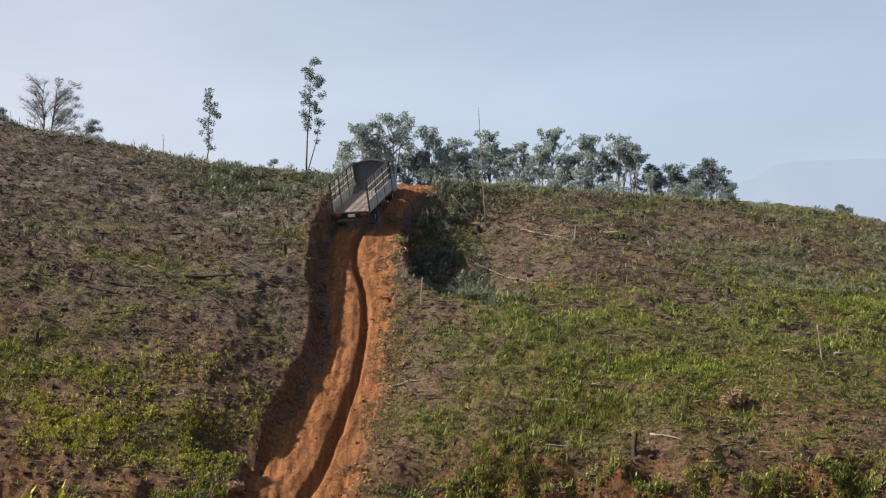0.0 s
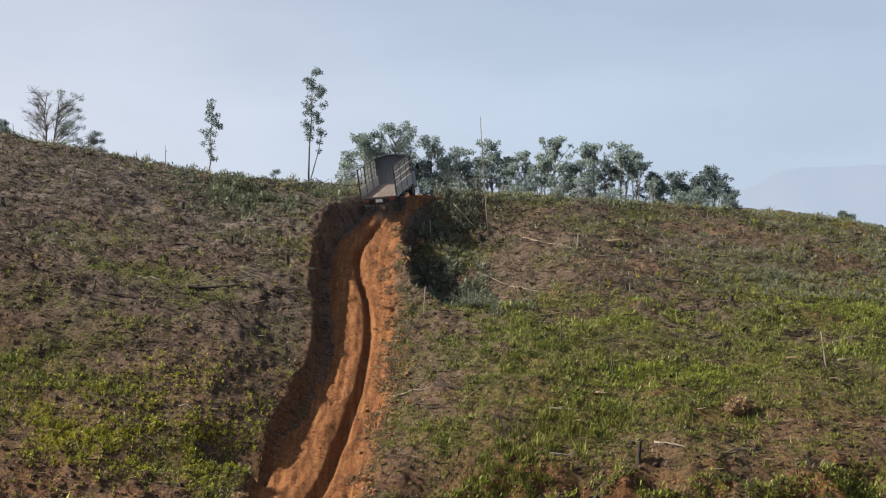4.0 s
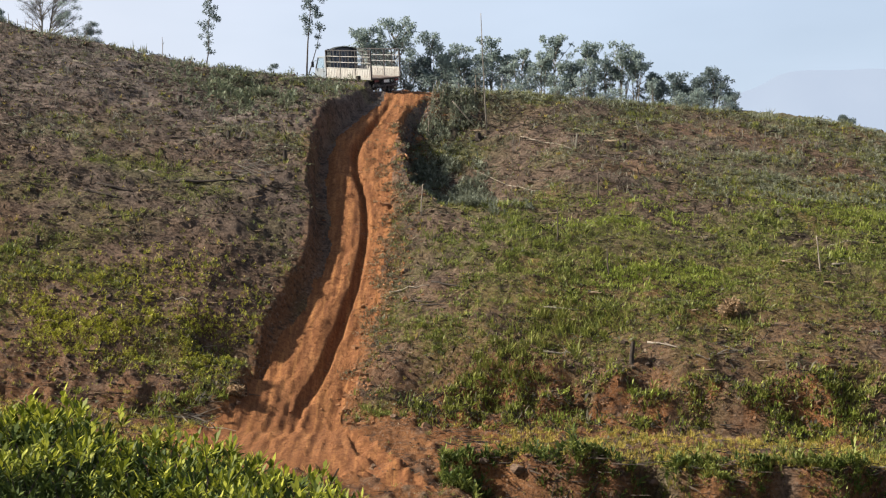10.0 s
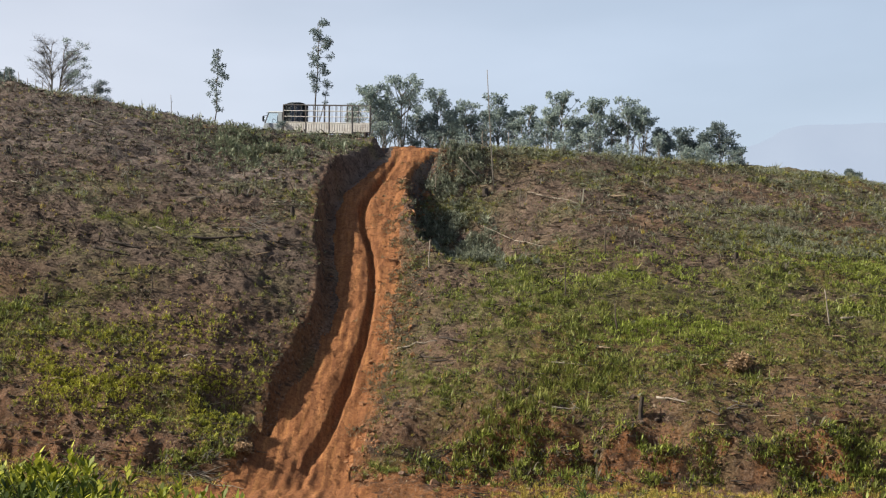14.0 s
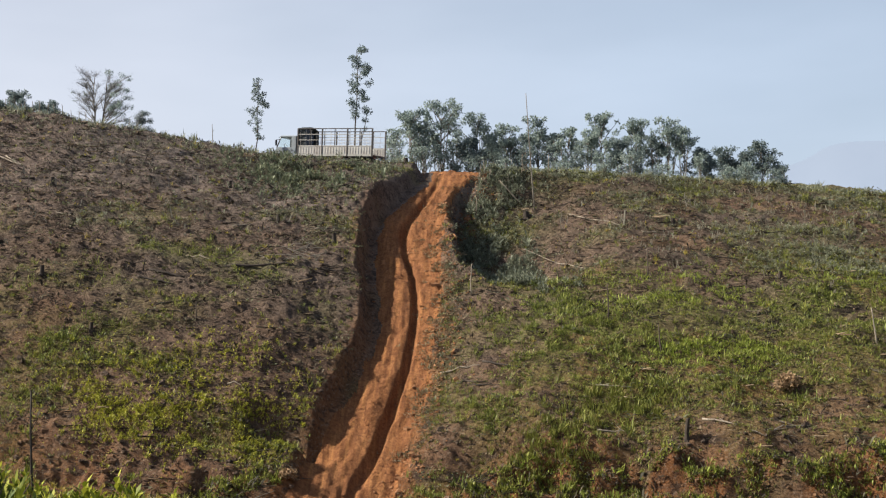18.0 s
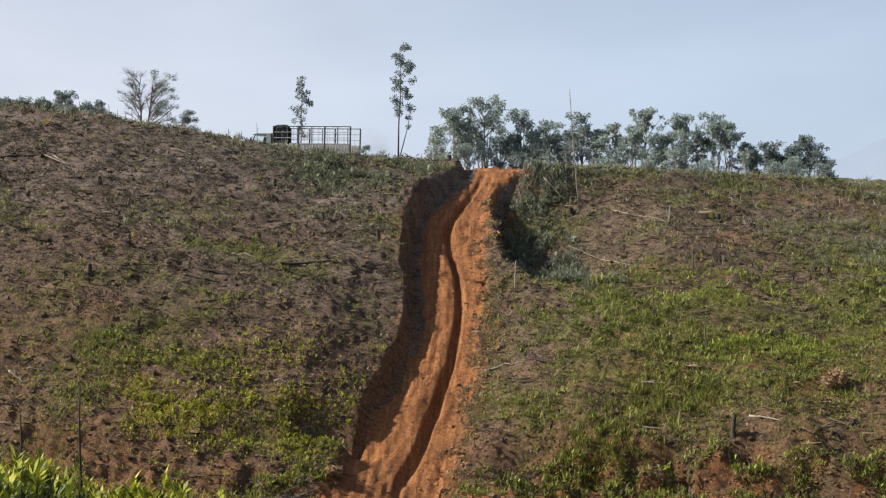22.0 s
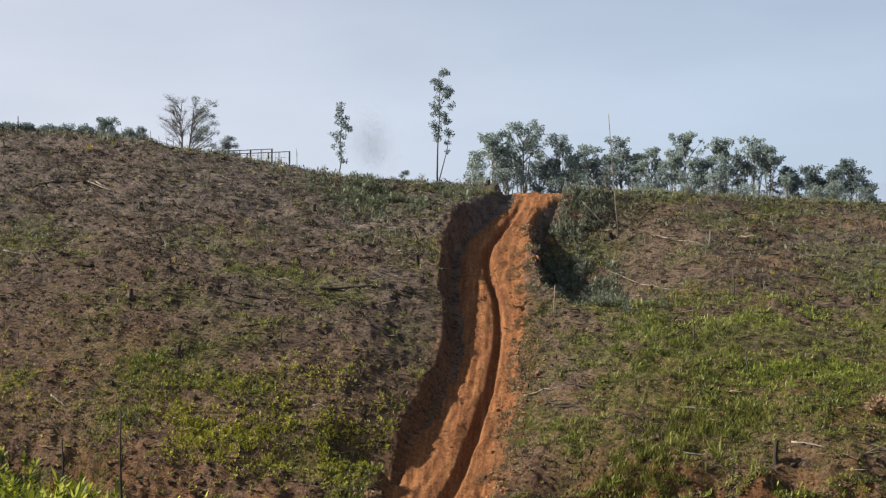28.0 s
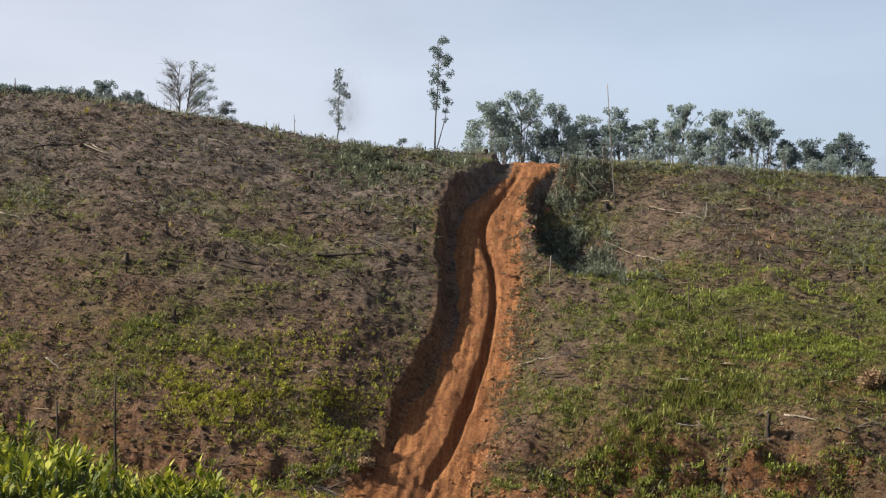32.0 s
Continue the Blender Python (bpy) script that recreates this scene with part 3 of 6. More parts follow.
# ---------------------------------------------------------------- far mountain in the haze
def build_mountain():
    m, n, l, b = material("hazy_mountain", 1.0)
    f = noise_node(n, l, 0.004, 4)
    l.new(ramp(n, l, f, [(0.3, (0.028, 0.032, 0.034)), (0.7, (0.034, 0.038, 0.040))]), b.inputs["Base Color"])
    l.new(ramp(n, l, f, [(0.3, (0.186, 0.221, 0.284)), (0.7, (0.194, 0.229, 0.291))]), b.inputs["Emission Color"])   # haze: the lit air before it, put in as the ridge's own glow
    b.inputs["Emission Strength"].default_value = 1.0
    a = np.linspace(0.17, 0.75, 60)
    top = np.interp(a, [0.17, 0.20, 0.228, 0.240, 0.264, 0.280, 0.300, 0.34, 0.50, 0.75], [0.070, 0.090, 0.112, 0.118, 0.125, 0.134, 0.1365, 0.138, 0.146, 0.13]) + 0.004 * (fbm(a * 40, a * 0, 2.0, 3, 3) - 0.5)
    X = np.concatenate([a * 3000, a * 3000, a * 3600])
    Y = np.concatenate([a * 0 + 3000, a * 0 + 3300, a * 0 + 4200])
    Z = np.concatenate([a * 0 - 40, EYE + top * 3300, a * 0 + 100])
    k = np.arange(59)
    F = np.concatenate([np.column_stack([k, k + 1, k + 61, k + 60]), np.column_stack([k + 60, k + 61, k + 121, k + 120])])
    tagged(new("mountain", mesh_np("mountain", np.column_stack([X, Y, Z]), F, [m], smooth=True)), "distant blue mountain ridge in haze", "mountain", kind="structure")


build_mountain()

# ---------------------------------------------------------------- low plants and litter on the slope (uncounted)
def leaf_quads(base, way, up, length, width, bend=0.25):
    """A leaf as two quads in a row: base, two middles, tip."""
    side = np.cross(way, up)
    side /= np.linalg.norm(side) + 1e-9
    m = base + way * length * 0.5 + up * length * bend * 0.5
    t = base + way * length + up * length * (bend * 0.2)
    return [base, m - side * width / 2, t, m + side * width / 2]


def crown_mesh(name, clumps, leaf, per, mat, seed):
    """Leaves as bent quads round the given clumps (x, y, z, radius)."""
    r = np.random.default_rng(seed)
    V = []
    for cx, cy, cz, rad in clumps:
        n = max(6, int(per * rad * rad * 6))
        d = r.normal(size=(n, 3))
        d /= np.linalg.norm(d, axis=1)[:, None]
        p = np.array([cx, cy, cz]) + d * (rad * r.random(n) ** 0.45)[:, None] * np.array([1, 1, 0.8])
        w = r.normal(size=(n, 3)) + d * 0.8 - np.array([0, 0, 0.35])
        w /= np.linalg.norm(w, axis=1)[:, None]
        s = np.cross(w, r.normal(size=(n, 3)))
        s /= np.linalg.norm(s, axis=1)[:, None]
        L = leaf * r.uniform(0.6, 1.35, n)[:, None]
        m = p + w * L * 0.5 + np.cross(w, s) * L * 0.12
        V.append(np.stack([p, m - s * L * 0.24, p + w * L, m + s * L * 0.24], 1).reshape(-1, 3))
    V = np.concatenate(V)
    return mesh_np(name, V, np.arange(len(V)).reshape(-1, 4), [mat])


def plant_template(r, kind):
    """A small plant of single quads, about 1 high."""
    V = []
    if kind == "seedling":
        for k in range(r.integers(8, 13)):
            az, el = r.uniform(0, math.tau), r.uniform(0.15, 1.25)
            d = np.array([math.cos(az) * math.cos(el), math.sin(az) * math.cos(el), math.sin(el)])
            b = np.array([0, 0, r.uniform(0.05, 0.6)]) + d * 0.06
            V += leaf_quads(b, d, np.array([0, 0, 1.0]), r.uniform(0.28, 0.62), r.uniform(0.08, 0.16))
    elif kind == "grass":
        for k in range(r.integers(9, 15)):
            az, el = r.uniform(0, math.tau), r.uniform(0.7, 1.45)
            d = np.array([math.cos(az) * math.cos(el), math.sin(az) * math.cos(el), math.sin(el)])
            b = np.array([r.normal(0, 0.12), r.normal(0, 0.12), -0.05])
            V += leaf_quads(b, d, np.array([0, 0, 1.0]), r.uniform(0.5, 1.1), r.uniform(0.05, 0.09), -0.1)
    elif kind == "herb":
        for k in range(r.integers(8, 12)):
            az, el = r.uniform(0, math.tau), r.uniform(0.45, 1.45)
            d = np.array([math.cos(az) * math.cos(el), math.sin(az) * math.cos(el), math.sin(el)])
            b = np.array([r.normal(0, 0.22), r.normal(0, 0.22), r.uniform(-0.05, 0.35)])
            V += leaf_quads(b, d, np.array([0, 0, 1.0]), r.uniform(0.3, 0.75), r.uniform(0.06, 0.12), r.uniform(-0.2, 0.15))
    elif kind == "twig":
        n = r.integers(1, 4)
        for k in range(n):
            az = r.uniform(0, math.tau)
            d = np.array([math.cos(az), math.sin(az), r.uniform(-0.04, 0.14)])
            b = np.array([r.normal(0, 0.1), r.normal(0, 0.1), 0.02])
            w = r.uniform(0.02, 0.045)
            for up in (np.array([0, 0, 1.0]), np.cross(d, [0, 0, 1.0])):
                s = np.cross(d, up)
                s = s / np.linalg.norm(s) * w
                V += [b - s, b + s, b + d + s * 0.4, b + d - s * 0.4]
    elif kind == "stub":
        for k in range(r.integers(1, 4)):
            b = np.array([r.normal(0, 0.3), r.normal(0, 0.3), -0.05])
            d = np.array([r.normal(0, 0.22), r.normal(0, 0.22), r.uniform(0.5, 1.1)])
            w = r.uniform(0.04, 0.08)
            V += [b + [-w, 0, 0], b + [w, 0, 0], b + d + [w * 0.6, 0, 0], b + d - [w * 0.6, 0, 0]]
            V += [b + [0, -w, 0], b + [0, w, 0], b + d + [0, w * 0.6, 0], b + d - [0, w * 0.6, 0]]
    elif kind == "mat":
        for k in range(7):
            az, el, t = r.uniform(0, math.tau), r.uniform(-0.25, 0.7), r.uniform(0, math.tau)
            d = np.array([math.cos(az) * math.cos(el), math.sin(az) * math.cos(el), math.sin(el)])
            b = np.array([math.cos(t), math.sin(t), 0]) * r.random() ** 0.6 + np.array([0, 0, r.uniform(0.0, 0.12)])
            V += leaf_quads(b, d, np.array([0, 0, 1.0]), r.uniform(0.25, 0.6), r.uniform(0.08, 0.2))
    elif kind == "clod":
        n = 6
        ring = [np.array([math.cos(k * math.tau / n), math.sin(k * math.tau / n), 0]) * r.uniform(0.5, 1.2) + np.array([0, 0, r.uniform(-0.2, 0.25)]) for k in range(n)]
        low = [p * 0.9 - np.array([0, 0, 0.5]) for p in ring]
        tip = np.array([r.normal(0, 0.25), r.normal(0, 0.25), r.uniform(0.35, 0.75)])
        for k in range(n):
            j = (k + 1) % n
            V += [low[k], low[j], ring[j], ring[k]]
        for k in range(0, n, 2):
            V += [ring[k], ring[(k + 1) % n], ring[(k + 2) % n], tip]
    return np.array(V)


def scatter(name, kind, xy, size, mat, label, category, seed, squash=1.0):
    """Joins one small plant for each place into one object."""
    r = np.random.default_rng(seed)
    forms = [plant_template(r, kind) for k in range(8)]
    pick = r.integers(0, 8, len(xy))
    z = height(xy[:, 0], xy[:, 1])
    out = []
    for k, f in enumerate(forms):
        i = np.where(pick == k)[0]
        if not len(i):
            continue
        a, s = r.uniform(0, math.tau, len(i)), size[i]
        c, sn = np.cos(a), np.sin(a)
        x = (f[None, :, 0] * c[:, None] - f[None, :, 1] * sn[:, None]) * s[:, None]
        y = (f[None, :, 0] * sn[:, None] + f[None, :, 1] * c[:, None]) * s[:, None]
        zz = f[None, :, 2] * s[:, None] * squash
        out.append(np.stack([x + xy[i, 0, None], y + xy[i, 1, None], zz + z[i, None]], -1).reshape(-1, 3))
    V = np.concatenate(out)
    me = mesh_np(name, V, np.arange(len(V)).reshape(-1, 4), [mat])
    return tagged(new(name, me), label, category, kind="stuff")


def places(count, seed, weight, lo=52.0, hi=97.0, amin=-0.56, amax=0.44, edge=(0.0, 0.1)):
    """Places on the slope, thinned by a weight from 0 to 1."""
    r = np.random.default_rng(seed)
    y = r.uniform(lo, hi, count * 6)
    a = r.uniform(amin, amax, count * 6)
    x = a * y
    u, v = sides(x, y)
    w = weight(x, y) * (1 - 0.93 * yard(x, y)) * ((u < edge[0] - 0.3 * r.random(count * 6)) | (v > edge[1] + 0.7 * r.random(count * 6)) | (y < 55))
    keep = np.where(r.random(len(w)) < w)[0][:count]
    return np.column_stack([x[keep], y[keep]])


def yard(x, y):
    """The trodden red earth where the track meets the terrace."""
    yb = smooth_table(FOOT, 1, np.clip(x / np.maximum(y, 10), -0.75, 0.75))
    return np.exp(-((x + 4.2) / 5.2) ** 4) * step(yb - y, -0.6, 0.4)


def yellow_patch(x, y):
    """The belt of bright young plants low on the left, and brighter spots elsewhere."""
    a = x / y
    p = np.exp(-((a + 0.238) / 0.090) ** 4 - ((y - 63.8) / 1.9) ** 2) + 0.22 * np.exp(-((a + 0.21) / 0.09) ** 2 - ((y - 66.5) / 1.8) ** 2)
    p = p + 0.15 * np.exp(-((a + 0.44) / 0.06) ** 2 - ((y - 66) / 2.5) ** 2)
    p = p + 0.55 * np.exp(-((a - 0.18) / 0.02) ** 2 - ((y - 81.5) / 1.0) ** 2) + 0.5 * np.exp(-((a - 0.33) / 0.04) ** 2 - ((y - 80) / 1.6) ** 2)
    p = p * (1 - np.exp(-((x + 10.2) / 2.0) ** 2 - ((y - 63.6) / 0.9) ** 2))
    return np.clip(1.1 * p * (0.15 + 0.85 * step(fbm(x * 0.6, y, 0.8, 91, 3), 0.44, 0.56)), 0, 1)


def verge(x, y):
    """Grass along the terrace and its edge."""
    yb = smooth_table(FOOT, 1, np.clip(x / y, -0.75, 0.75))
    return ((y < yb + 0.2) & (y > yb - 6.2)) * step(np.abs(x + 3.8), 4.0, 8.5)


def rims(x, y):
    """The ragged edges along both sides of the track."""
    u, v = sides(x, y)
    return (np.exp(-((u + 0.5) / 0.45) ** 2) + 0.5 * np.exp(-((v - 1.0) / 1.0) ** 2)) * (y > 61)


def build_cover():
    def g(x, y):
        return green_amount(x, y)
    p = places(29000, 1, lambda x, y: (g(x, y) ** 1.5 + 0.02) * (0.25 + 0.75 * step(fbm(x * 0.6, y, 1.2, 115, 3), 0.38, 0.56)))
    high = p[:, 1] + 5 * (fbm(p[:, 0], p[:, 1], 4, 15, 2) - 0.5) > 77
    q = p[high]
    scatter("grey_green_regrowth", "seedling", q, np.random.default_rng(92).gamma(5, 0.042, len(q)), M_SAGE, "grey-green leafy regrowth high on the slope", "weeds", 93)
    p = p[~high]
    scatter("regrowth_plants", "herb", p, np.random.default_rng(2).gamma(5, 0.046, len(p)) * (0.45 + 0.9 * step(fbm(p[:, 0] * 0.6, p[:, 1], 2.2, 13, 3), 0.25, 0.75)), M_WEED, "low green leafy regrowth on the cleared slope", "weeds", 3)
    p = places(13000, 94, lambda x, y: np.clip(np.exp(-((x / y - 0.26) / 0.15) ** 2 - ((y - 70) / 4.6) ** 2) * step(fbm(x * 0.6, y, 2.6, 95, 4), 0.44, 0.60), 0, 1), 61, 79, 0.0, 0.44)
    scatter("fresh_green_patches", "herb", p, np.random.default_rng(96).gamma(5, 0.044, len(p)) * (0.5 + fbm(p[:, 0], p[:, 1], 1.6, 14, 3)), M_FRESH, "fresh light-green growth in patches", "weeds", 97)
    p = places(10500, 4, lambda x, y: np.clip(0.8 * g(x, y) * (0.4 + vnoise(x, y, 2.0, 17)) + 0.06 + 0.3 * rims(x, y) + 0.04 * verge(x, y), 0, 1))
    scatter("grass_tufts", "grass", p, np.random.default_rng(5).gamma(6, 0.043, len(p)), M_GRASS, "yellowish green grass tufts on the slope", "grass", 6)
    p = places(8600, 7, lambda x, y: yellow_patch(x, y), 60, 71, -0.5, -0.09)
    p = np.concatenate([p, places(500, 98, lambda x, y: yellow_patch(x, y), 77, 84, 0.1, 0.42)])
    scatter("bright_young_plants", "seedling", p, np.random.default_rng(8).gamma(8, 0.025, len(p)), M_YELLOW, "bright yellow-green young plants in a patch", "plants", 9)
    p = places(9000, 10, lambda x, y: np.clip(0.95 - 0.75 * g(x, y), 0.1, 1) * (1 - 0.8 * verge(x, y)), edge=(-0.8, 0.9))
    scatter("dry_twigs", "twig", p, np.random.default_rng(11).gamma(2.5, 0.12, len(p)), M_DRY, "dry twigs and stalks left on the burnt earth", "twigs", 12)
    p = places(15000, 13, lambda x, y: np.clip(0.8 - 0.6 * g(x, y), 0.1, 1), edge=(-0.8, 0.9))
    scatter("charred_twigs", "twig", p, np.random.default_rng(14).gamma(3, 0.10, len(p)), M_CHAR, "charred dark sticks lying on the slope", "twigs", 15)
    p = places(9500, 16, lambda x, y: np.clip(0.75 - 0.6 * g(x, y), 0.05, 1) * (y > 60.5))
    scatter("earth_clods", "clod", p, np.random.default_rng(17).gamma(3, 0.030, len(p)), M_SOIL, "brown earth clods and small stones", "clods", 18)

    p = places(3200, 111, lambda x, y: np.clip(0.9 - 0.7 * g(x, y), 0.08, 1) * (y > 61), edge=(-0.3, 0.6))
    scatter("burnt_stubble", "stub", p, np.random.default_rng(112).gamma(4, 0.052, len(p)), M_CHAR, "short charred stalks standing on the burnt slope", "stubble", 113)
    # low dark tussocks strewn over the burnt slope
    p = places(9500, 124, lambda x, y: step(fbm(x * 0.45, y, 0.9, 125, 3), 0.50, 0.62) * (y > 62), edge=(-0.5, 0.8))
    scatter("charred_tussocks", "mat", p, np.random.default_rng(126).gamma(4, 0.072, len(p)), M_DARK_MAT, "dark scorched plant remains strewn over the slope", "litter", 127, 1.5)
    p = places(15000, 61, lambda x, y: np.clip(0.08 + 0.8 * rims(x, y) + 0.4 * np.exp(-((x / y + 0.12) / 0.08) ** 2 - ((y - 89) / 4.5) ** 2) + 0.45 * step(y, 70, 84) * step(fbm(x, y, 3.0, 81, 3), 0.3, 0.55) + 0.35 * g(x, y), 0, 1) * (1 - 0.8 * verge(x, y)))
    scatter("low_creepers", "mat", p, np.random.default_rng(62).gamma(4, 0.075, len(p)), M_DULL, "dull grey-green creepers matting the earth", "weeds", 63)
    p = places(13500, 64, lambda x, y: np.clip(0.55 - 0.35 * g(x, y) + 0.6 * rims(x, y), 0.1, 1), edge=(-0.35, 0.3))
    scatter("leaf_litter", "mat", p, np.random.default_rng(65).gamma(4, 0.048, len(p)), M_DRY, "dry brown leaf litter on the earth", "litter", 66)
    p = places(12000, 19, lambda x, y: np.clip(1.3 * verge(x, y) * (0.3 + vnoise(x, y, 1.4, 19)) + 0.02, 0, 1))
    scatter("dry_grass_tufts", "grass", p, np.random.default_rng(20).gamma(6, 0.036, len(p)), M_STRAW, "dry yellowish grass along the terrace", "grass", 21)
    p = places(2600, 116, lambda x, y: np.clip(np.exp(-((x - 2.9) / 2.0) ** 2 - ((y - 61.9) / 0.9) ** 2) + 0.7 * np.exp(-((x - 18.5) / 1.2) ** 2 - ((y - 59.3) / 0.8) ** 2) + 0.5 * np.exp(-((x - 6.0) / 3.0) ** 2 - ((y - 64.2) / 1.0) ** 2), 0, 1), 58, 67, -0.02, 0.4)
    scatter("tall_olive_grass", "grass", p, np.random.default_rng(117).gamma(6, 0.062, len(p)), M_GRASS, "tall olive grass tussocks at the slope's foot", "grass", 118)
    # sprouts along the skyline
    r = np.random.default_rng(22)
    a = r.uniform(-0.46, 0.40, 1500)
    d = smooth_table(CREST, 1, a) + r.normal(-0.2, 0.7, len(a)) + np.where(a > 0.15, r.uniform(0, 3.5, len(a)), 0)
    p = np.column_stack([a * d, d])
    p = p[np.abs(across(p[:, 0], p[:, 1])) > 3.2]
    scatter("crest_sprouts", "grass", p, r.gamma(4, 0.075, len(p)), M_SAGE, "thin sprouts and stalks along the crest", "weeds", 23)
    p = places(2400, 131, lambda x, y: step(y, 72, 84) * step(fbm(x, y, 2.0, 132, 3), 0.36, 0.6), 70, 93, edge=(-0.3, 0.6))
    scatter("pale_stalks", "stub", p, np.random.default_rng(133).gamma(4, 0.062, len(p)), M_STALK, "pale cut stalks standing among the regrowth", "stalks", 134)
    # lumps of red earth on the track
    r = np.random.default_rng(24)
    d = r.uniform(57, 93, 1500)
    f = r.uniform(0.12, 1.02, len(d))
    p = np.column_stack([col(CUT, 1, d) * (1 - f) + col(CUT, 2, d) * f, d])
    scatter("track_clods", "clod", p, r.gamma(2.0, 0.016, len(p)), M_TRACK, "crumbled lumps of red earth on the track", "clods", 25)
    d = r.uniform(61, 91, 1700)
    p = np.column_stack([col(CUT, 2, d) + r.normal(0.6, 0.6, len(d)), d])
    scatter("rim_clods", "clod", p, r.gamma(2.2, 0.030, len(p)), M_RIM_EARTH, "red-brown earth lumps along the track's edges", "clods", 104)
    d = r.uniform(64, 91, 5200)
    p = np.column_stack([col(CUT, 2, d) + r.normal(0.15, 0.75, len(d)), d])
    p = p[fbm(p[:, 0] * 0.6, p[:, 1], 1.0, 121, 3) > 0.46 + 0.16 * step(col(CUT, 2, p[:, 1]) - p[:, 0], 0.0, 1.2)]
    scatter("rim_weeds", "herb", p[::2], r.gamma(5, 0.042, len(p[::2])), M_DULL, "dull weeds straggling over the track's edge", "weeds", 122)
    scatter("rim_litter", "mat", p[1::2], r.gamma(4, 0.055, len(p[1::2])), M_DRY, "dry brown litter along the track's edge", "litter", 123)
    a = r.uniform(-0.42, 0.42, 3200)
    d = smooth_table(FOOT, 1, a) + np.where(r.random(len(a)) < 0.6, r.normal(1.0, 0.7, len(a)), r.normal(-5.6, 0.5, len(a)))
    p = np.column_stack([a * d, d])
    p = p[(np.abs(across(p[:, 0], p[:, 1])) > 4.5) & (vnoise(p[:, 0], p[:, 1], 1.8, 29) > 0.35)]
    scatter("bank_clods", "clod", p, r.gamma(2.0, 0.030, len(p)), M_CLOD, "crumbling earth lumps on the eroded bank", "clods", 106)
    # weeds standing in clusters at the foot of the slope
    a = r.uniform(-0.30, 0.42, 9000)
    d = smooth_table(FOOT, 1, a) + r.normal(0.9, 0.7, len(a))
    p = np.column_stack([a * d, d])
    p = p[(np.abs(p[:, 0] + 5.5) > 4.2) & (fbm(p[:, 0] * 0.7, p[:, 1], 1.8, 141, 3) > 0.555)]
    scatter("foot_weeds", "seedling", p[::3], r.gamma(6, 0.052, len(p[::3])), M_GRASS, "leafy weeds clustered at the slope's foot", "weeds", 142)
    scatter("foot_herbs", "herb", p[1::3], r.gamma(6, 0.060, len(p[1::3])), M_FRESH, "fresh tall herbs at the slope's foot", "weeds", 143)
    scatter("foot_brush", "mat", p[2::3], r.gamma(4, 0.08, len(p[2::3])), M_DARK_MAT, "dark dead plants at the slope's foot", "litter", 144, 2.0)
    # roots and litter on the bank below the terrace
    a = r.uniform(0.03, 0.42, 1500)
    d = smooth_table(FOOT, 1, a) - r.uniform(4.6, 7.2, len(a))
    p = np.column_stack([a * d, d])
    scatter("bank_roots", "twig", p, r.gamma(3, 0.14, len(p)), M_BARK_DARK, "dry roots and sticks on the eroded bank", "roots", 26)
    a = r.uniform(0.0, 0.42, 5200)
    d = smooth_table(FOOT, 1, a) - r.uniform(4.2, 7.2, len(a))
    k = vnoise(a * d, d, 2.0, 27) > 0.5
    p = np.column_stack([a * d, d])[k]
    scatter("bank_weeds", "seedling", p, r.gamma(6, 0.055, len(p)), M_WEED, "leafy weeds hanging on the eroded bank", "weeds", 28)

    a = r.uniform(0.0, 0.42, 2600)
    d = smooth_table(FOOT, 1, a) - r.uniform(4.6, 7.0, len(a))
    k = vnoise(a * d, d, 1.6, 28) > 0.4
    p = np.column_stack([a * d, d])[k]
    scatter("bank_ferns", "seedling", p, r.gamma(6, 0.07, len(p)), M_SHRUB_DARK, "dark broad weeds on the shaded bank", "weeds", 105)
    # dark broad-leaved clumps on the crest beside the track and in the hollow
    p = places(2300, 30, lambda x, y: np.clip(1.2 * np.exp(-((x / y + 0.13) / 0.05) ** 2 - ((y - 87.5) / 3.2) ** 2), 0, 1) * step(fbm(x * 0.6, y, 1.0, 39, 2), 0.46, 0.54), 76, 92, -0.27, 0.0)
    scatter("dark_leafy_clumps", "seedling", p, np.random.default_rng(31).gamma(7, 0.062, len(p)), M_BUSH, "dark broad-leaved clumps near the crest", "bushes", 32)
    p = places(700, 101, lambda x, y: np.exp(-((x / y + 0.128) / 0.03) ** 2 - ((y - 85.2) / 1.6) ** 2), 80, 90, -0.22, -0.05)
    scatter("pale_flowering_weeds", "seedling", p, np.random.default_rng(102).gamma(7, 0.032, len(p)), M_SAGE, "pale grey-green weeds near the crest", "weeds", 103)
    q = places(3400, 33, lambda x, y: np.clip(step(x - col(GULLY, 1, y), 0.1, 0.8) * (1 - step(x - col(GULLY, 1, y), 3.5, 6.0)), 0, 1) * step(fbm(x, y, 1.4, 34, 2), 0.35, 0.6), 74, 92, -0.04, 0.07)
    scatter("hollow_weeds", "seedling", q, np.random.default_rng(34).gamma(7, 0.052, len(q)), M_GULLY, "dark weeds growing in the shaded hollow", "weeds", 35)


build_cover()

# ---------------------------------------------------------------- stakes, logs, stumps, stones on the slope
def ground_z(x, y):
    return float(height(np.array([x]), np.array([y]))[0])


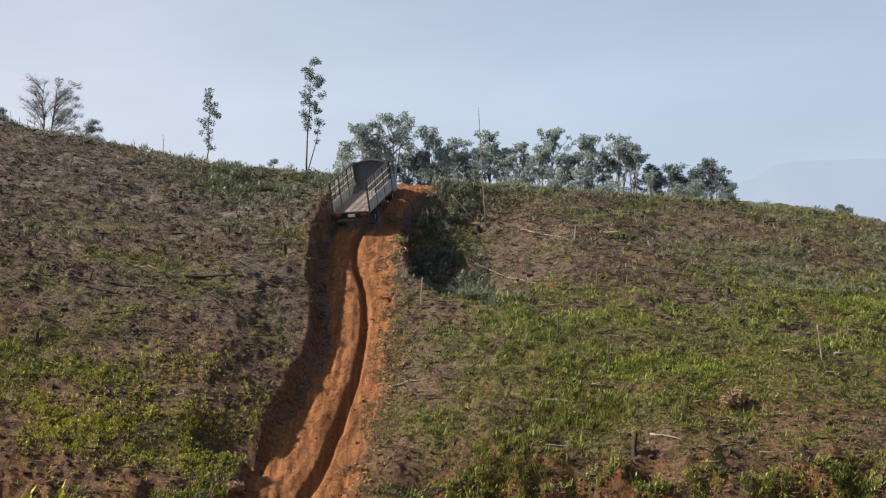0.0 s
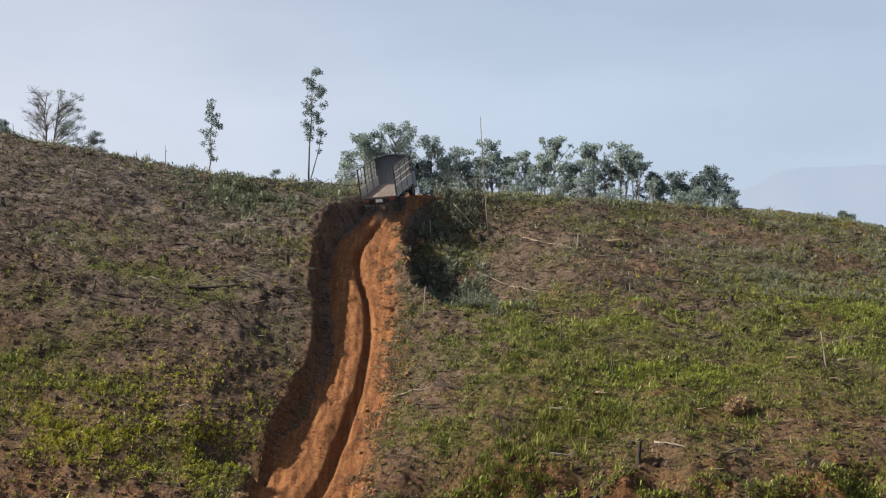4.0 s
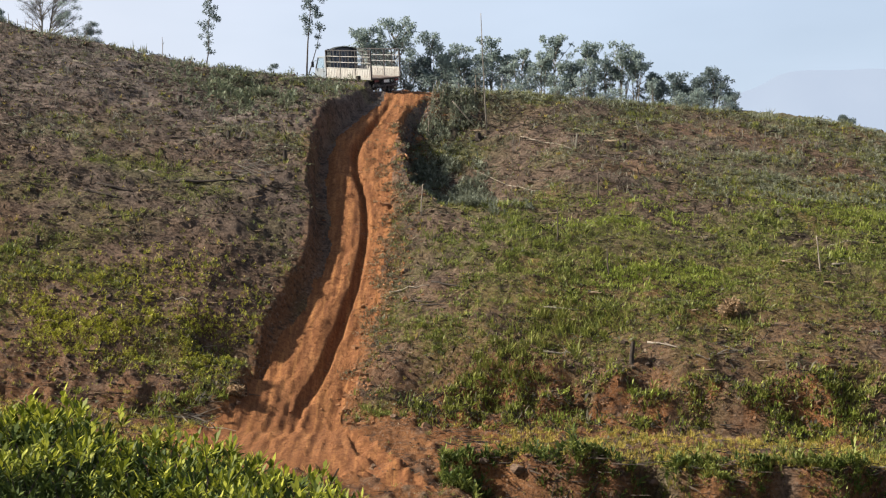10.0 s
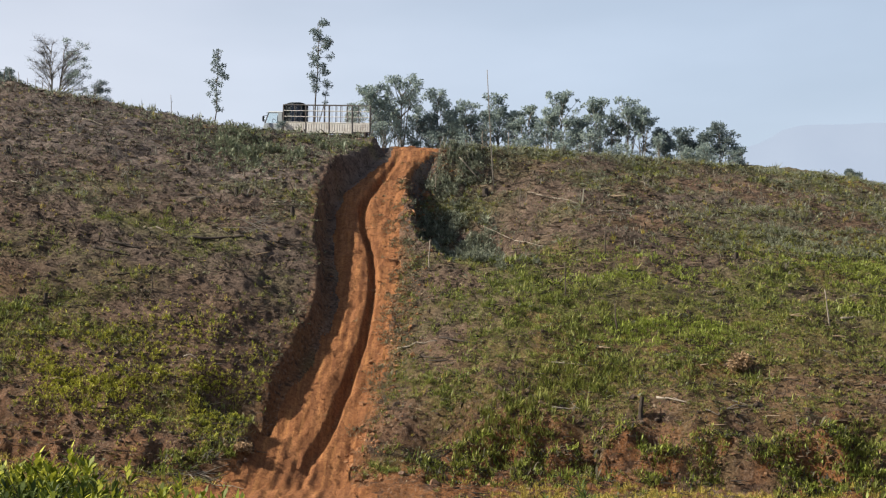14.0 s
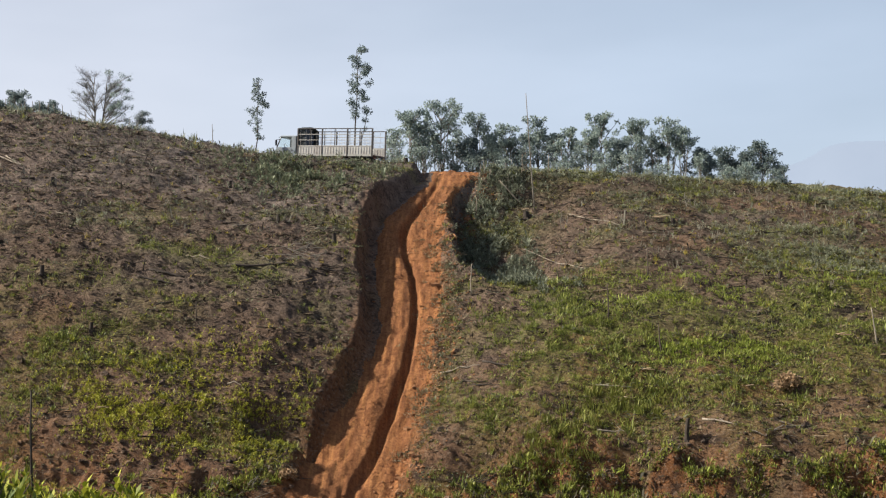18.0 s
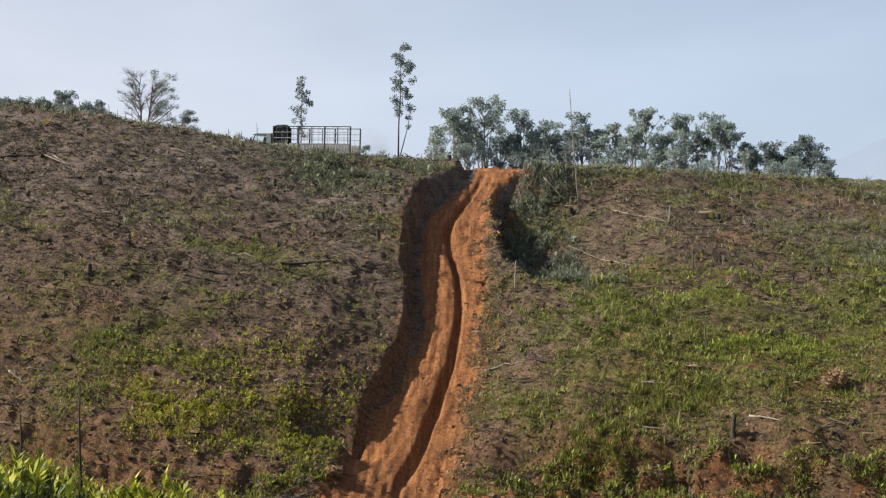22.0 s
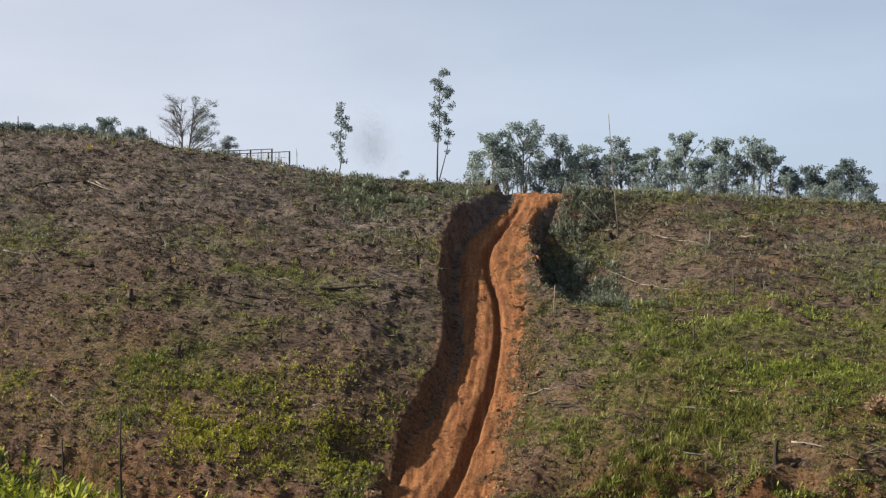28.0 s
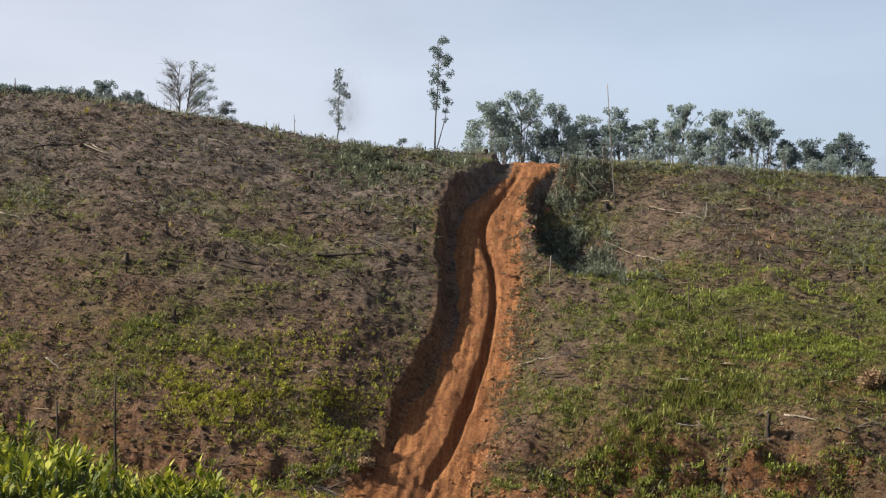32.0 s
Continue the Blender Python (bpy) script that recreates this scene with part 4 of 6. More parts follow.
def make_stake(x, y, tall, lean_x, rad, mat, label, name="stake"):
    r = random.Random(int(x * 91 + y * 37))
    st = empty(name, pose(x, y, ground_z(x, y) - 0.15), label, "stake")
    pts = [(lean_x * k / 4 + r.gauss(0, 0.012), r.gauss(0, 0.012), (tall + 0.15) * k / 4) for k in range(5)]
    part("shaft", tube(pts, [rad * (1 - 0.13 * k) for k in range(5)], 7), mat, st, smooth=True)
    if tall > 1.4:
        bm = bmesh.new()
        p = pts[3]
        tube([p, (p[0] + 0.10, p[1], p[2] + 0.16)], [rad * 0.45, rad * 0.25], 5, bm)
        part("twig_stub", bm, mat, st)
    return st


def make_log(x1, y1, x2, y2, rad, mat, label, name="log"):
    r = random.Random(int(x1 * 53 + y1 * 71))
    a, b = Vector((x1, y1, ground_z(x1, y1))), Vector((x2, y2, ground_z(x2, y2)))
    lg = empty(name, pose(*a), label, name)
    n = 6
    pts = []
    for k in range(n + 1):
        p = a.lerp(b, k / n)
        z = max(p.z, ground_z(p.x, p.y) - rad * 0.3) + rad * 0.55
        pts.append((p.x - a.x + r.gauss(0, rad * 0.6) * (0 < k < n), p.y - a.y + r.gauss(0, rad * 0.6) * (0 < k < n), z - a.z))
    part("stem", tube(pts, [rad * (1.05 - 0.55 * k / n) for k in range(n + 1)], 8), mat, lg, smooth=True)
    for k in (2, 4):
        p = Vector(pts[k])
        d = Vector((r.uniform(-1, 1), r.uniform(-1, 1), r.uniform(0.2, 0.9))).normalized()
        part("branch_stub", tube([p, p + d * rad * r.uniform(3, 7)], [rad * 0.4, rad * 0.2], 5), mat, lg)
    return lg


def lumpy(rad, seed, squash=0.7, sub=2):
    bm = bmesh.new()
    bmesh.ops.create_icosphere(bm, subdivisions=sub, radius=rad)
    off = Vector((seed * 3.1, seed * 1.7, seed * 0.9))
    for v in bm.verts:
        v.co *= 1 + 0.45 * noise.noise(v.co / rad * 1.3 + off)
        v.co.z *= squash
    return bm


def make_stone(x, y, rad, mat, label, seed):
    st = new("stone", None)
    bpy.data.objects.remove(st)
    bm = lumpy(rad, seed)
    ob = part("stone", bm, mat, None)
    ob.matrix_world = pose(x, y, ground_z(x, y) + rad * 0.2, 0, 0, seed * 47)
    return tagged(ob, label, "stone")


def make_stump(x, y, rad, tall, mat, label):
    r = random.Random(int(x * 31 + y * 17))
    st = empty("stump", pose(x, y, ground_z(x, y) - 0.1), label, "stump")
    part("bole", tube([(0, 0, 0), (r.gauss(0, 0.02), 0, tall * 0.4), (r.gauss(0, 0.04), 0.0, tall + 0.1)], [rad * 1.5, rad * 1.05, rad * 0.9], 9), mat, st)
    for k in range(4):
        t = k * 1.57 + r.uniform(-0.4, 0.4)
        part("root", tube([(0, 0, 0.12), (math.cos(t) * rad * 2.4, math.sin(t) * rad * 2.4, 0.02)], [rad * 0.5, rad * 0.2], 5), mat, st)
    return st


def build_slope_things():
    pale, dark = "thin bleached pole standing upright on the slope", "dark charred stake standing on the slope"
    for x, y, tall, lean, rad in ((2.9, 88.28, 8.15, -0.51, 0.05),):
        make_stake(x, y, tall, lean, rad, M_BARK, "tall thin bleached pole on the slope")
    for x, y, tall, lean, rad in ((-1.24, 74.49, 1.7, 0.05, 0.05), (-1.01, 87.87, 1.4, 0.0, 0.04), (-0.84, 90.79, 1.06, 0.12, 0.025), (-0.56, 91.47, 0.71, 0.17, 0.025), (-0.39, 91.45, 0.80, -0.14, 0.025), (-0.17, 90.48, 0.97, 0.14, 0.025),
            (0.36, 91.4, 0.84, -0.16, 0.025), (1.07, 91.32, 0.87, -0.09, 0.025), (1.25, 90.4, 1.00, -0.12, 0.025), (1.4, 92.24, 0.90, 0.07, 0.025), (1.53, 90.44, 0.87, -0.08, 0.025), (2.13, 91.1, 1.6, 0.05, 0.035),
            (4.03, 91.93, 1.25, 0.0, 0.035), (19.54, 67.85, 1.9, -0.25, 0.05), (22.6, 64.0, 1.1, -0.03, 0.04)):
        make_stake(x, y, tall, lean, rad, M_WOOD_PALE, pale)
    for x, y, tall, lean, rad in ((23.5, 64.3, 1.3, 0.05, 0.04),):
        make_stake(x, y, tall, lean, rad, M_WOOD_PALE, pale)
    for x, y, tall, lean, rad in ((-34.0, 80.5, 1.6, 0.1, 0.04), (-31.5, 70.0, 1.2, -0.05, 0.04), (-30.4, 67.4, 1.0, 0.03, 0.04), (-15.8, 69.5, 1.0, 0.02, 0.035), (6.16, 70.3, 1.9, -0.05, 0.05), (8.59, 67.75, 1.5, -0.12, 0.05),
            (8.87, 75.3, 1.75, 0.0, 0.055)):
        make_stake(x, y, tall, lean, rad, M_BARK_DARK, dark)
    for x, y, tall, lean, rad in ((2.16, 89.1, 1.65, -1.6, 0.05),):
        make_stake(x, y, tall, lean, rad, M_WOOD_PALE, "bleached stick leaning beside a stump")
    for x, y, tall, lean, rad in ((-19.21, 89.79, 2.0, -0.1, 0.035),):
        make_stake(x, y, tall, lean, rad, M_BARK, "thin bare pole on the crest")
    for x, y, tall, lean, rad in ((-40.8, 92.5, 1.2, 0.0, 0.06),):
        make_stake(x, y, tall, lean, rad, M_BARK_DARK, "dark post on the hill's shoulder")
    p, d = "bleached fallen branch lying on the slope", "charred fallen log lying across the slope"
    for x1, y1, x2, y2, rad in ((-34.23, 75.85, -32.66, 75.5, 0.05), (-32.37, 84.35, -30.37, 83.35, 0.06), (-31.75, 84.45, -29.95, 83.25, 0.05), (-26.98, 65.65, -25.91, 65.1, 0.06), (-26.2, 77.9, -25.06, 77.7, 0.05), (-24.87, 88.05, -23.11, 87.15, 0.06),
            (-17.66, 75.35, -15.2, 74.5, 0.05), (-13.32, 65.7, -12.25, 65.25, 0.04), (-2.76, 68.6, -0.7, 67.95, 0.05), (-0.83, 94.56, 1.9, 91.2, 0.07), (-0.23, 91.15, 1.24, 91.08, 0.04),
            (4.82, 62.45, 6.56, 62.5, 0.05)):
        make_log(x1, y1, x2, y2, rad, M_WOOD_PALE, p)
    for x1, y1, x2, y2, rad in ((5.01, 65.1, 6.75, 64.9, 0.05), (5.08, 87.05, 8.14, 82.98, 0.045), (1.99, 85.26, 4.00, 81.97, 0.035), (4.00, 81.97, 5.80, 78.54, 0.03), (9.73, 62.25, 11.17, 61.45, 0.06), (20.5, 69.2, 23.09, 69.85, 0.07)):
        make_log(x1, y1, x2, y2, rad, M_WOOD_PALE, p)
    for x1, y1, x2, y2, rad in ((-36.0, 84.0, -31.6, 84.6, 0.09), (-22.6, 80.3, -20.6, 79.6, 0.06), (-19.83, 72.7, -17.69, 72.3, 0.08), (-19.34, 73.45, -17.25, 73.0, 0.09), (-15.14, 74.5, -12.35, 74.67, 0.10), (-12.36, 74.77, -9.45, 74.72, 0.08),
            (-10.17, 75.24, -7.85, 74.84, 0.07), (-0.55, 68.2, 1.37, 66.87, 0.06), (12.5, 79.0, 14.6, 78.7, 0.05), (20.3, 70.0, 23.9, 71.05, 0.08)):
        make_log(x1, y1, x2, y2, rad, M_CHAR, d)
    for x1, y1, x2, y2, rad in ((-1.99, 67.42, -0.4, 66.62, 0.06),):
        make_log(x1, y1, x2, y2, rad, M_BARK_DARK, d)
    rr = random.Random(5)
    for k in range(46):                              # lesser branches strewn about
        a, y = rr.uniform(-0.44, 0.36), rr.uniform(62, 90)
        x, t, ln = a * y, rr.gauss(0.0, 0.5), rr.uniform(0.7, 1.9)
        if abs(float(across(np.array([x]), np.array([y]))[0])) < 4.5:
            continue
        w = rr.random() < (0.35 if a < 0 else 0.6)
        make_log(x, y, x + ln * math.cos(t), y + ln * math.sin(t) * 0.6, rr.uniform(0.025, 0.055), M_WOOD_PALE if w else M_CHAR, p if w else "charred fallen branch lying on the slope", "branch")
    for x, y, rad, tall in ((8.9, 61.4, 0.10, 1.0), (2.28, 88.00, 0.20, 0.45), (-9.4, 77.6, 0.13, 0.5), (-13.0, 79.5, 0.12, 0.4), (-25.0, 72.0, 0.12, 0.5), (-27.5, 81.0, 0.13, 0.5),
                            (-21.0, 68.2, 0.10, 0.45), (11.5, 84.0, 0.14, 0.4), (16.5, 76.0, 0.12, 0.5), (-6.0, 91.9, 0.16, 0.6), (-33.0, 72.0, 0.1, 0.5), (-17.0, 84.5, 0.12, 0.45)):
        make_stump(x, y, rad, tall, M_CHAR, "charred tree stump on the cleared slope")
    m_rock = plain("brown_stone", (0.15, 0.098, 0.068), 0.95, wear=0.7)
    for k, (x, y, rad) in enumerate(((-10.35, 61.2, 0.22), (-9.4, 60.8, 0.15), (-12.0, 60.9, 0.13), (-17.0, 61.0, 0.16), (3.2, 54.6, 0.30), (4.6, 54.5, 0.25), (1.8, 54.9, 0.22), (6.3, 54.4, 0.26), (8.8, 54.2, 0.2), (12.0, 54.0, 0.28), (-2.2, 61.1, 0.18), (15.0, 60.0, 0.2))):
        make_stone(x, y, rad, m_rock, "weathered brownish stone half sunk in earth", k + 1)
    r = np.random.default_rng(66)
    for x, y, size in ((14.1, 64.4, 0.62), (23.4, 61.6, 0.4), (-9.6, 61.0, 0.4)):
        bush = empty("dry_bush", pose(x, y, ground_z(x, y)), "rusty brown dry bush among the weeds", "bush")
        clumps = [(r.normal(0, size * 0.5), r.normal(0, size * 0.4), size * r.uniform(0.2, 0.9), size * 0.5) for k in range(9)]
        ob = new("dry_foliage", crown_mesh("dry_foliage", clumps, 0.17, 200, M_RUST, int(x * 10) % 97 + 1))
        ob.parent = bush
        for k in range(5):
            part("stem", tube([(0, 0, -0.05), (r.normal(0, size * 0.5), r.normal(0, size * 0.4), size * 1.1)], [0.02, 0.008], 5), M_BARK_DARK, bush)


build_slope_things()


def build_crest_fence():
    r = random.Random(12)
    for k in range(16):
        a = -0.395 + 0.0058 * k + r.uniform(-0.0015, 0.0015)
        d = float(smooth_table(CREST, 1, np.array([a]))[0]) + 0.2
        st = make_stake(a * d, d, r.uniform(0.55, 0.95), r.uniform(-0.1, 0.1), 0.035, M_BARK, "short weathered stake in a row along the crest", "fence_stake")
        st["group"] = "stakes along the crest"


build_crest_fence()


def make_brush_pile(x, y, rx, ry, tall, count, mat, label, seed):
    r = random.Random(seed)
    pile = empty("brush_pile", pose(x, y, ground_z(x, y)), label, "brush pile")
    for k in range(count):
        a = (r.gauss(0, rx * 0.6), r.gauss(0, ry * 0.6))
        t, ln, up = r.gauss(0, 0.6), r.uniform(0.5, 1.5) * rx, r.uniform(0.0, tall)
        b = (a[0] + ln * math.cos(t), a[1] + 0.6 * ln * math.sin(t))
        za, zb = (ground_z(x + p[0], y + p[1]) - ground_z(x, y) for p in (a, b))
        mid = ((a[0] + b[0]) / 2 + r.gauss(0, 0.05), (a[1] + b[1]) / 2, (za + zb) / 2 + up + r.gauss(0, 0.04))
        rad = r.uniform(0.012, 0.032)
        part("stick", tube([(*a, za + up * 0.6), mid, (*b, zb + up * r.uniform(0.3, 1.4))], [rad, rad * 0.8, rad * 0.4], 5), mat, pile)


# x, y, half width, half depth, height, sticks, material, label, seed
PILES = [(-1.2, 61.9, 1.0, 0.5, 0.35, 34, M_CHAR, "charred sticks and roots heaped in a washed-out pit", 3), (-11.9, 59.3, 1.2, 0.35, 0.12, 30, M_WOOD_PALE, "pale dry sticks heaped beside the track's foot", 5),
         (4.5, 89.55, 0.7, 0.4, 0.5, 16, M_BARK_DARK, "dead branches heaped on the slope", 7), (13.0, 61.0, 0.9, 0.4, 0.25, 14, M_BARK, "pale dry branches heaped on the bank", 9),
         (-10.6, 61.6, 0.8, 0.4, 0.3, 18, M_BARK_DARK, "dark dry sticks heaped on the slope's foot", 11), (-9.29, 75.01, 1.0, 0.5, 0.35, 20, M_CHAR, "charred branches heaped beside the track", 13),
         (-10.3, 78.4, 1.3, 0.9, 0.45, 30, M_BARK_DARK, "tangled dead branches heaped beside the track", 19), (-11.6, 76.3, 1.4, 0.8, 0.3, 26, M_BARK, "tangled dry roots and branches beside the track", 21),
         (5.5, 53.4, 1.2, 0.4, 0.3, 20, M_BARK_DARK, "dry roots and branches hanging on the bank", 15), (19.0, 53.0, 1.4, 0.4, 0.3, 22, M_BARK, "dry roots and branches hanging on the bank", 17)]

for args in PILES:
    make_brush_pile(*args)


# ---------------------------------------------------------------- shrubs on the near shoulder
def shrub_leaves(r, tall, wide):
    V, low_leaf = [], []
    for k in range(r.integers(38, 48)):
        az, out = r.uniform(0, math.tau), wide * r.random() ** 0.6
        level = r.uniform(0.3, 1.0)
        top = tall * (1.0 - 0.35 * (out / wide) ** 2) * level
        tip = np.array([math.cos(az) * out, math.sin(az) * out, top])
        for j in range(r.integers(8, 12)):
            t, el = r.uniform(0, math.tau), r.uniform(0.2, 1.35)
            d = np.array([math.cos(t) * math.cos(el), math.sin(t) * math.cos(el), math.sin(el)])
            b = tip - np.array([0, 0, r.uniform(0, 0.16)]) + d * 0.012
            # below the top shoots leaves turn dark, for age and for shaded gaps
            low_leaf.append(level < 0.8)
            V += leaf_quads(b, d, np.array([0, 0, 1.0]), r.uniform(0.09, 0.18), r.uniform(0.036, 0.062), r.uniform(0.05, 0.3))
    V, low_leaf = np.array(V).reshape(-1, 4, 3), np.array(low_leaf)
    return V[~low_leaf].reshape(-1, 3), V[low_leaf].reshape(-1, 3)


def build_shrubs():
    r = np.random.default_rng(77)
    kinds = []
    for k in range(5):
        tall, wide = r.uniform(0.75, 1.05), r.uniform(0.45, 0.65)
        sh = empty("shrub", pose(0, -400 - k, 0), "leafy bright green shrub on the near slope", "shrub", "shrubs on the near shoulder")
        for j in range(3):
            az = j * 2.1
            part("stem", tube([(0, 0, -0.1), (math.cos(az) * wide * 0.3, math.sin(az) * wide * 0.3, tall * 0.45), (math.cos(az) * wide * 0.7, math.sin(az) * wide * 0.7, tall * 0.85)], [0.016, 0.012, 0.005], 5), M_BARK_DARK, sh)
        for what, V, mat in zip(("shoot_leaves", "low_foliage"), shrub_leaves(r, tall, wide), (M_SHRUB, M_SHRUB_DARK)):
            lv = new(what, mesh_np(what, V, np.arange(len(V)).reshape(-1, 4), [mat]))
            lv.parent = sh
        kinds.append(sh)
    n = 0
    spots = []
    for y in np.arange(13.5, 24.0, 0.78):
        for a in np.arange(-0.56, -0.035, 0.78 / y):
            x, yy = a * y + r.normal(0, 0.22), y + r.normal(0, 0.22)
            edge = np.interp(a, [-0.6, -0.08, 0.05], [23, 21, 18]) + 0.3
            low = (ground_z(x, yy) + 0.9 - EYE) / yy
            if yy < edge and low > -0.215 and r.random() < 0.93 and float(vnoise(x, yy, 1.7, 55)) > 0.2:
                spots.append((x, yy))
    for x, y in spots[:290]:
        s = float(r.uniform(0.7, 1.25))
        if n < 5:
            sh = kinds[n]
            sh.matrix_world = pose(x, y, ground_z(x, y) - 0.03, 0, 0, r.uniform(0, 360))
        else:
            sh = copy_thing(kinds[n % 5], pose(x, y, ground_z(x, y) - 0.03, r.normal(0, 5), r.normal(0, 5), r.uniform(0, 360)))
        sh.scale = (s, s, s * float(r.uniform(0.85, 1.15)))
        n += 1
    make_stake(-2.25, 20.4, 1.15, 0.66, 0.024, M_CHAR, "charred branch leaning out of the shrubs", "branch")
    # stakes among the shrubs
    for a, y, tall, lean in ((-0.352, 21.5, 2.45, -0.08), (-0.401, 22.2, 1.90, 0.0), (-0.124, 20.4, 0.92, 0.05)):
        make_stake(a * y, y, tall, lean, 0.028, M_CHAR, "thin dark stake among the shrubs")


build_shrubs()

# ---------------------------------------------------------------- trees
def make_tree(x, y, tall, spread, label, seed, kind="round", leaf=0.26, per=70, mat=None, lean=0.0, name="tree", group="", fork=0.0, leafy=False):
    r = np.random.default_rng(seed)
    z = float(height(x, y)) - 0.15
    tree = empty(name, pose(x, y, z), label, "tree", group)
    bends = [(lean * k / 5 + r.normal(0, 0.05) * (k > 0), r.normal(0, 0.05) * (k > 0), tall * (0.95 if kind != "round" else 0.8) * k / 5) for k in range(6)]
    rad = (0.0105 * tall + 0.018) * {"bare": 1.4, "slender": 0.66}.get(kind, 1.0)
    part("trunk", tube(bends, [rad * (1 - 0.17 * k) for k in range(6)], 7), M_BARK_DARK if kind == "slender" else M_BARK, tree, smooth=True)
    clumps = []
    if kind == "round" and tall > 3:
        for k in range(3):                             # companion stems from the same root
            w, g, q = spread * r.uniform(-0.32, 0.32), r.normal(0, 0.3), tall * r.uniform(0.6, 0.8)
            part("stem", tube([(0.1 * w, 0, 0), (0.5 * w, g * 0.5, q * 0.45), (w, g, q)], [rad * 0.7, rad * 0.5, rad * 0.2], 6), M_BARK, tree, smooth=True)
            clumps.append((w, g, q, 0.2 * spread ** 0.5 + 0.2))

    def limb(points, radii, sides):
        part("limb", tube(points, radii, sides), M_BARK, tree)

    def at(f):
        k = min(int(f * 5), 4)
        u = f * 5 - k
        return [bends[k][i] * (1 - u) + bends[k + 1][i] * u for i in range(3)]
    if kind == "round":
        n = int(9 + spread * 4)
        for k in range(n):
            f = r.uniform(0.18 if tall < 3 else 0.30, 0.97)
            b = at(f)
            az = r.uniform(0, math.tau)
            wide = spread / 2 * (1.0 - 0.45 * abs(f - 0.6) / 0.4) * r.uniform(0.35, 1.2)
            e = (b[0] + math.cos(az) * wide, b[1] + math.sin(az) * wide, min(b[2] + r.uniform(0.15, 0.30) * tall, tall * 0.95))
            mid = [(p + q) / 2 + r.normal(0, 0.08) for p, q in zip(b, e)]
            limb([b, mid, e], [rad * 0.42, rad * 0.28, rad * 0.10], 5)
            clumps.append((*e, r.uniform(0.14, 0.32) * (0.6 + 0.18 * spread)))
            if k % 2 or name == "bush":
                clumps.append((mid[0] + r.normal(0, 0.2), mid[1], mid[2] + 0.2, r.uniform(0.13, 0.24) * (0.6 + 0.18 * spread)))
        clumps.append((*bends[-1][:2], tall * 0.9, 0.30 * spread ** 0.5))
    elif kind == "slender":
        if fork:                                     # a second thin stem from low on the trunk
            b, e = at(0.10), (fork, 0.1, tall * 0.50)
            limb([b, (fork * 0.35, 0.05, tall * 0.22), (fork * 0.75, 0.1, tall * 0.36), e], [rad * 0.6, rad * 0.5, rad * 0.35, 0.015], 6)
            for q, c in ((0.36, 0.22), (0.43, 0.30), (0.49, 0.34)):
                clumps.append((fork * 1.02 * (q / 0.5) + r.normal(0, 0.1), 0.1, tall * q, c))
        n = int(tall * 3.4)
        for k in range(n):
            f = (0.46 if fork else 0.36) + (0.54 if fork else 0.64) * k / (n - 1)
            b = at(min(f, 0.999))
            az = r.uniform(0, math.tau)
            wide = spread / 2 * (0.35 + 0.65 * math.sin(math.pi * (0.15 + 0.75 * (1 - f)))) * r.uniform(0.3, 1.0)
            e = (b[0] + math.cos(az) * wide + (0.32 if fork else 0.0), b[1] + math.sin(az) * wide, b[2] + r.uniform(0.0, 0.35))
            limb([b, e], [rad * 0.25, rad * 0.08], 4)
            clumps.append((*e, r.uniform(0.14, 0.30) + 0.09 * (f > 0.55)))
    else:                                            # feathery: two stems, bare sprays to one side, flat leafy layers to the other
        lie = spread / 4.6
        stem2 = [(0.30 * lie, 0, 0), (0.48 * lie, 0.05, tall * 0.28), (0.68 * lie, 0.1, tall * 0.56), (1.0 * lie, 0.0, tall * 0.90)]
        part("stem", tube(stem2, [rad * 0.85, rad * 0.7, rad * 0.45, 0.015], 6), M_BARK_DARK, tree)
        for k in range(64):
            right = k % 2 or leafy
            if leafy and k > 17:
                break
            f = r.uniform(0.50, 0.98)
            if right:
                j = min(int(f * 3), 2)
                b = [p + (q - p) * (f * 3 - j) for p, q in zip(stem2[j], stem2[j + 1])]
            else:
                b = at(f)
            az = r.uniform(-1.4, 1.4) + (0 if right else math.pi * (r.random() < 0.8))
            wide = spread / 2 * r.uniform(0.3, 1.05) * (1.1 - 0.35 * f)
            e = (b[0] + math.cos(az) * wide, b[1] + math.sin(az) * wide, min(b[2] + r.uniform(0.06, 0.22) * tall, tall))
            mid = [(p + q) / 2 + r.normal(0, 0.08) for p, q in zip(b, e)]
            mid[2] += 0.12
            limb([b, mid, e], [rad * 0.26, rad * 0.15, 0.009], 5)
            twigs = bmesh.new()
            for j in range(40):
                t = r.uniform(0.0, 1)
                q = [p + (v - p) * t for p, v in zip(mid, e)]
                tube([q, (q[0] + r.normal(0, 0.30), q[1] + r.normal(0, 0.30), q[2] + r.uniform(-0.05, 0.5))], [0.008, 0.003], 3, twigs)
            part("spray", twigs, M_TWIG, tree)
            if right:
                for j in range(2 if leafy or r.random() < 0.7 else 0):
                    clumps.append((e[0] + r.normal(0, 0.25), e[1] + r.normal(0, 0.2), e[2] + r.normal(0, 0.06), r.uniform(0.18, 0.34)))
            elif r.random() < 0.35:
                clumps.append((*e, r.uniform(0.06, 0.14)))
    me = crown_mesh("crown", clumps, leaf, per, mat or M_TREE, seed + 500)
    ob = new("crown", me)
    ob.parent = tree
    return tree


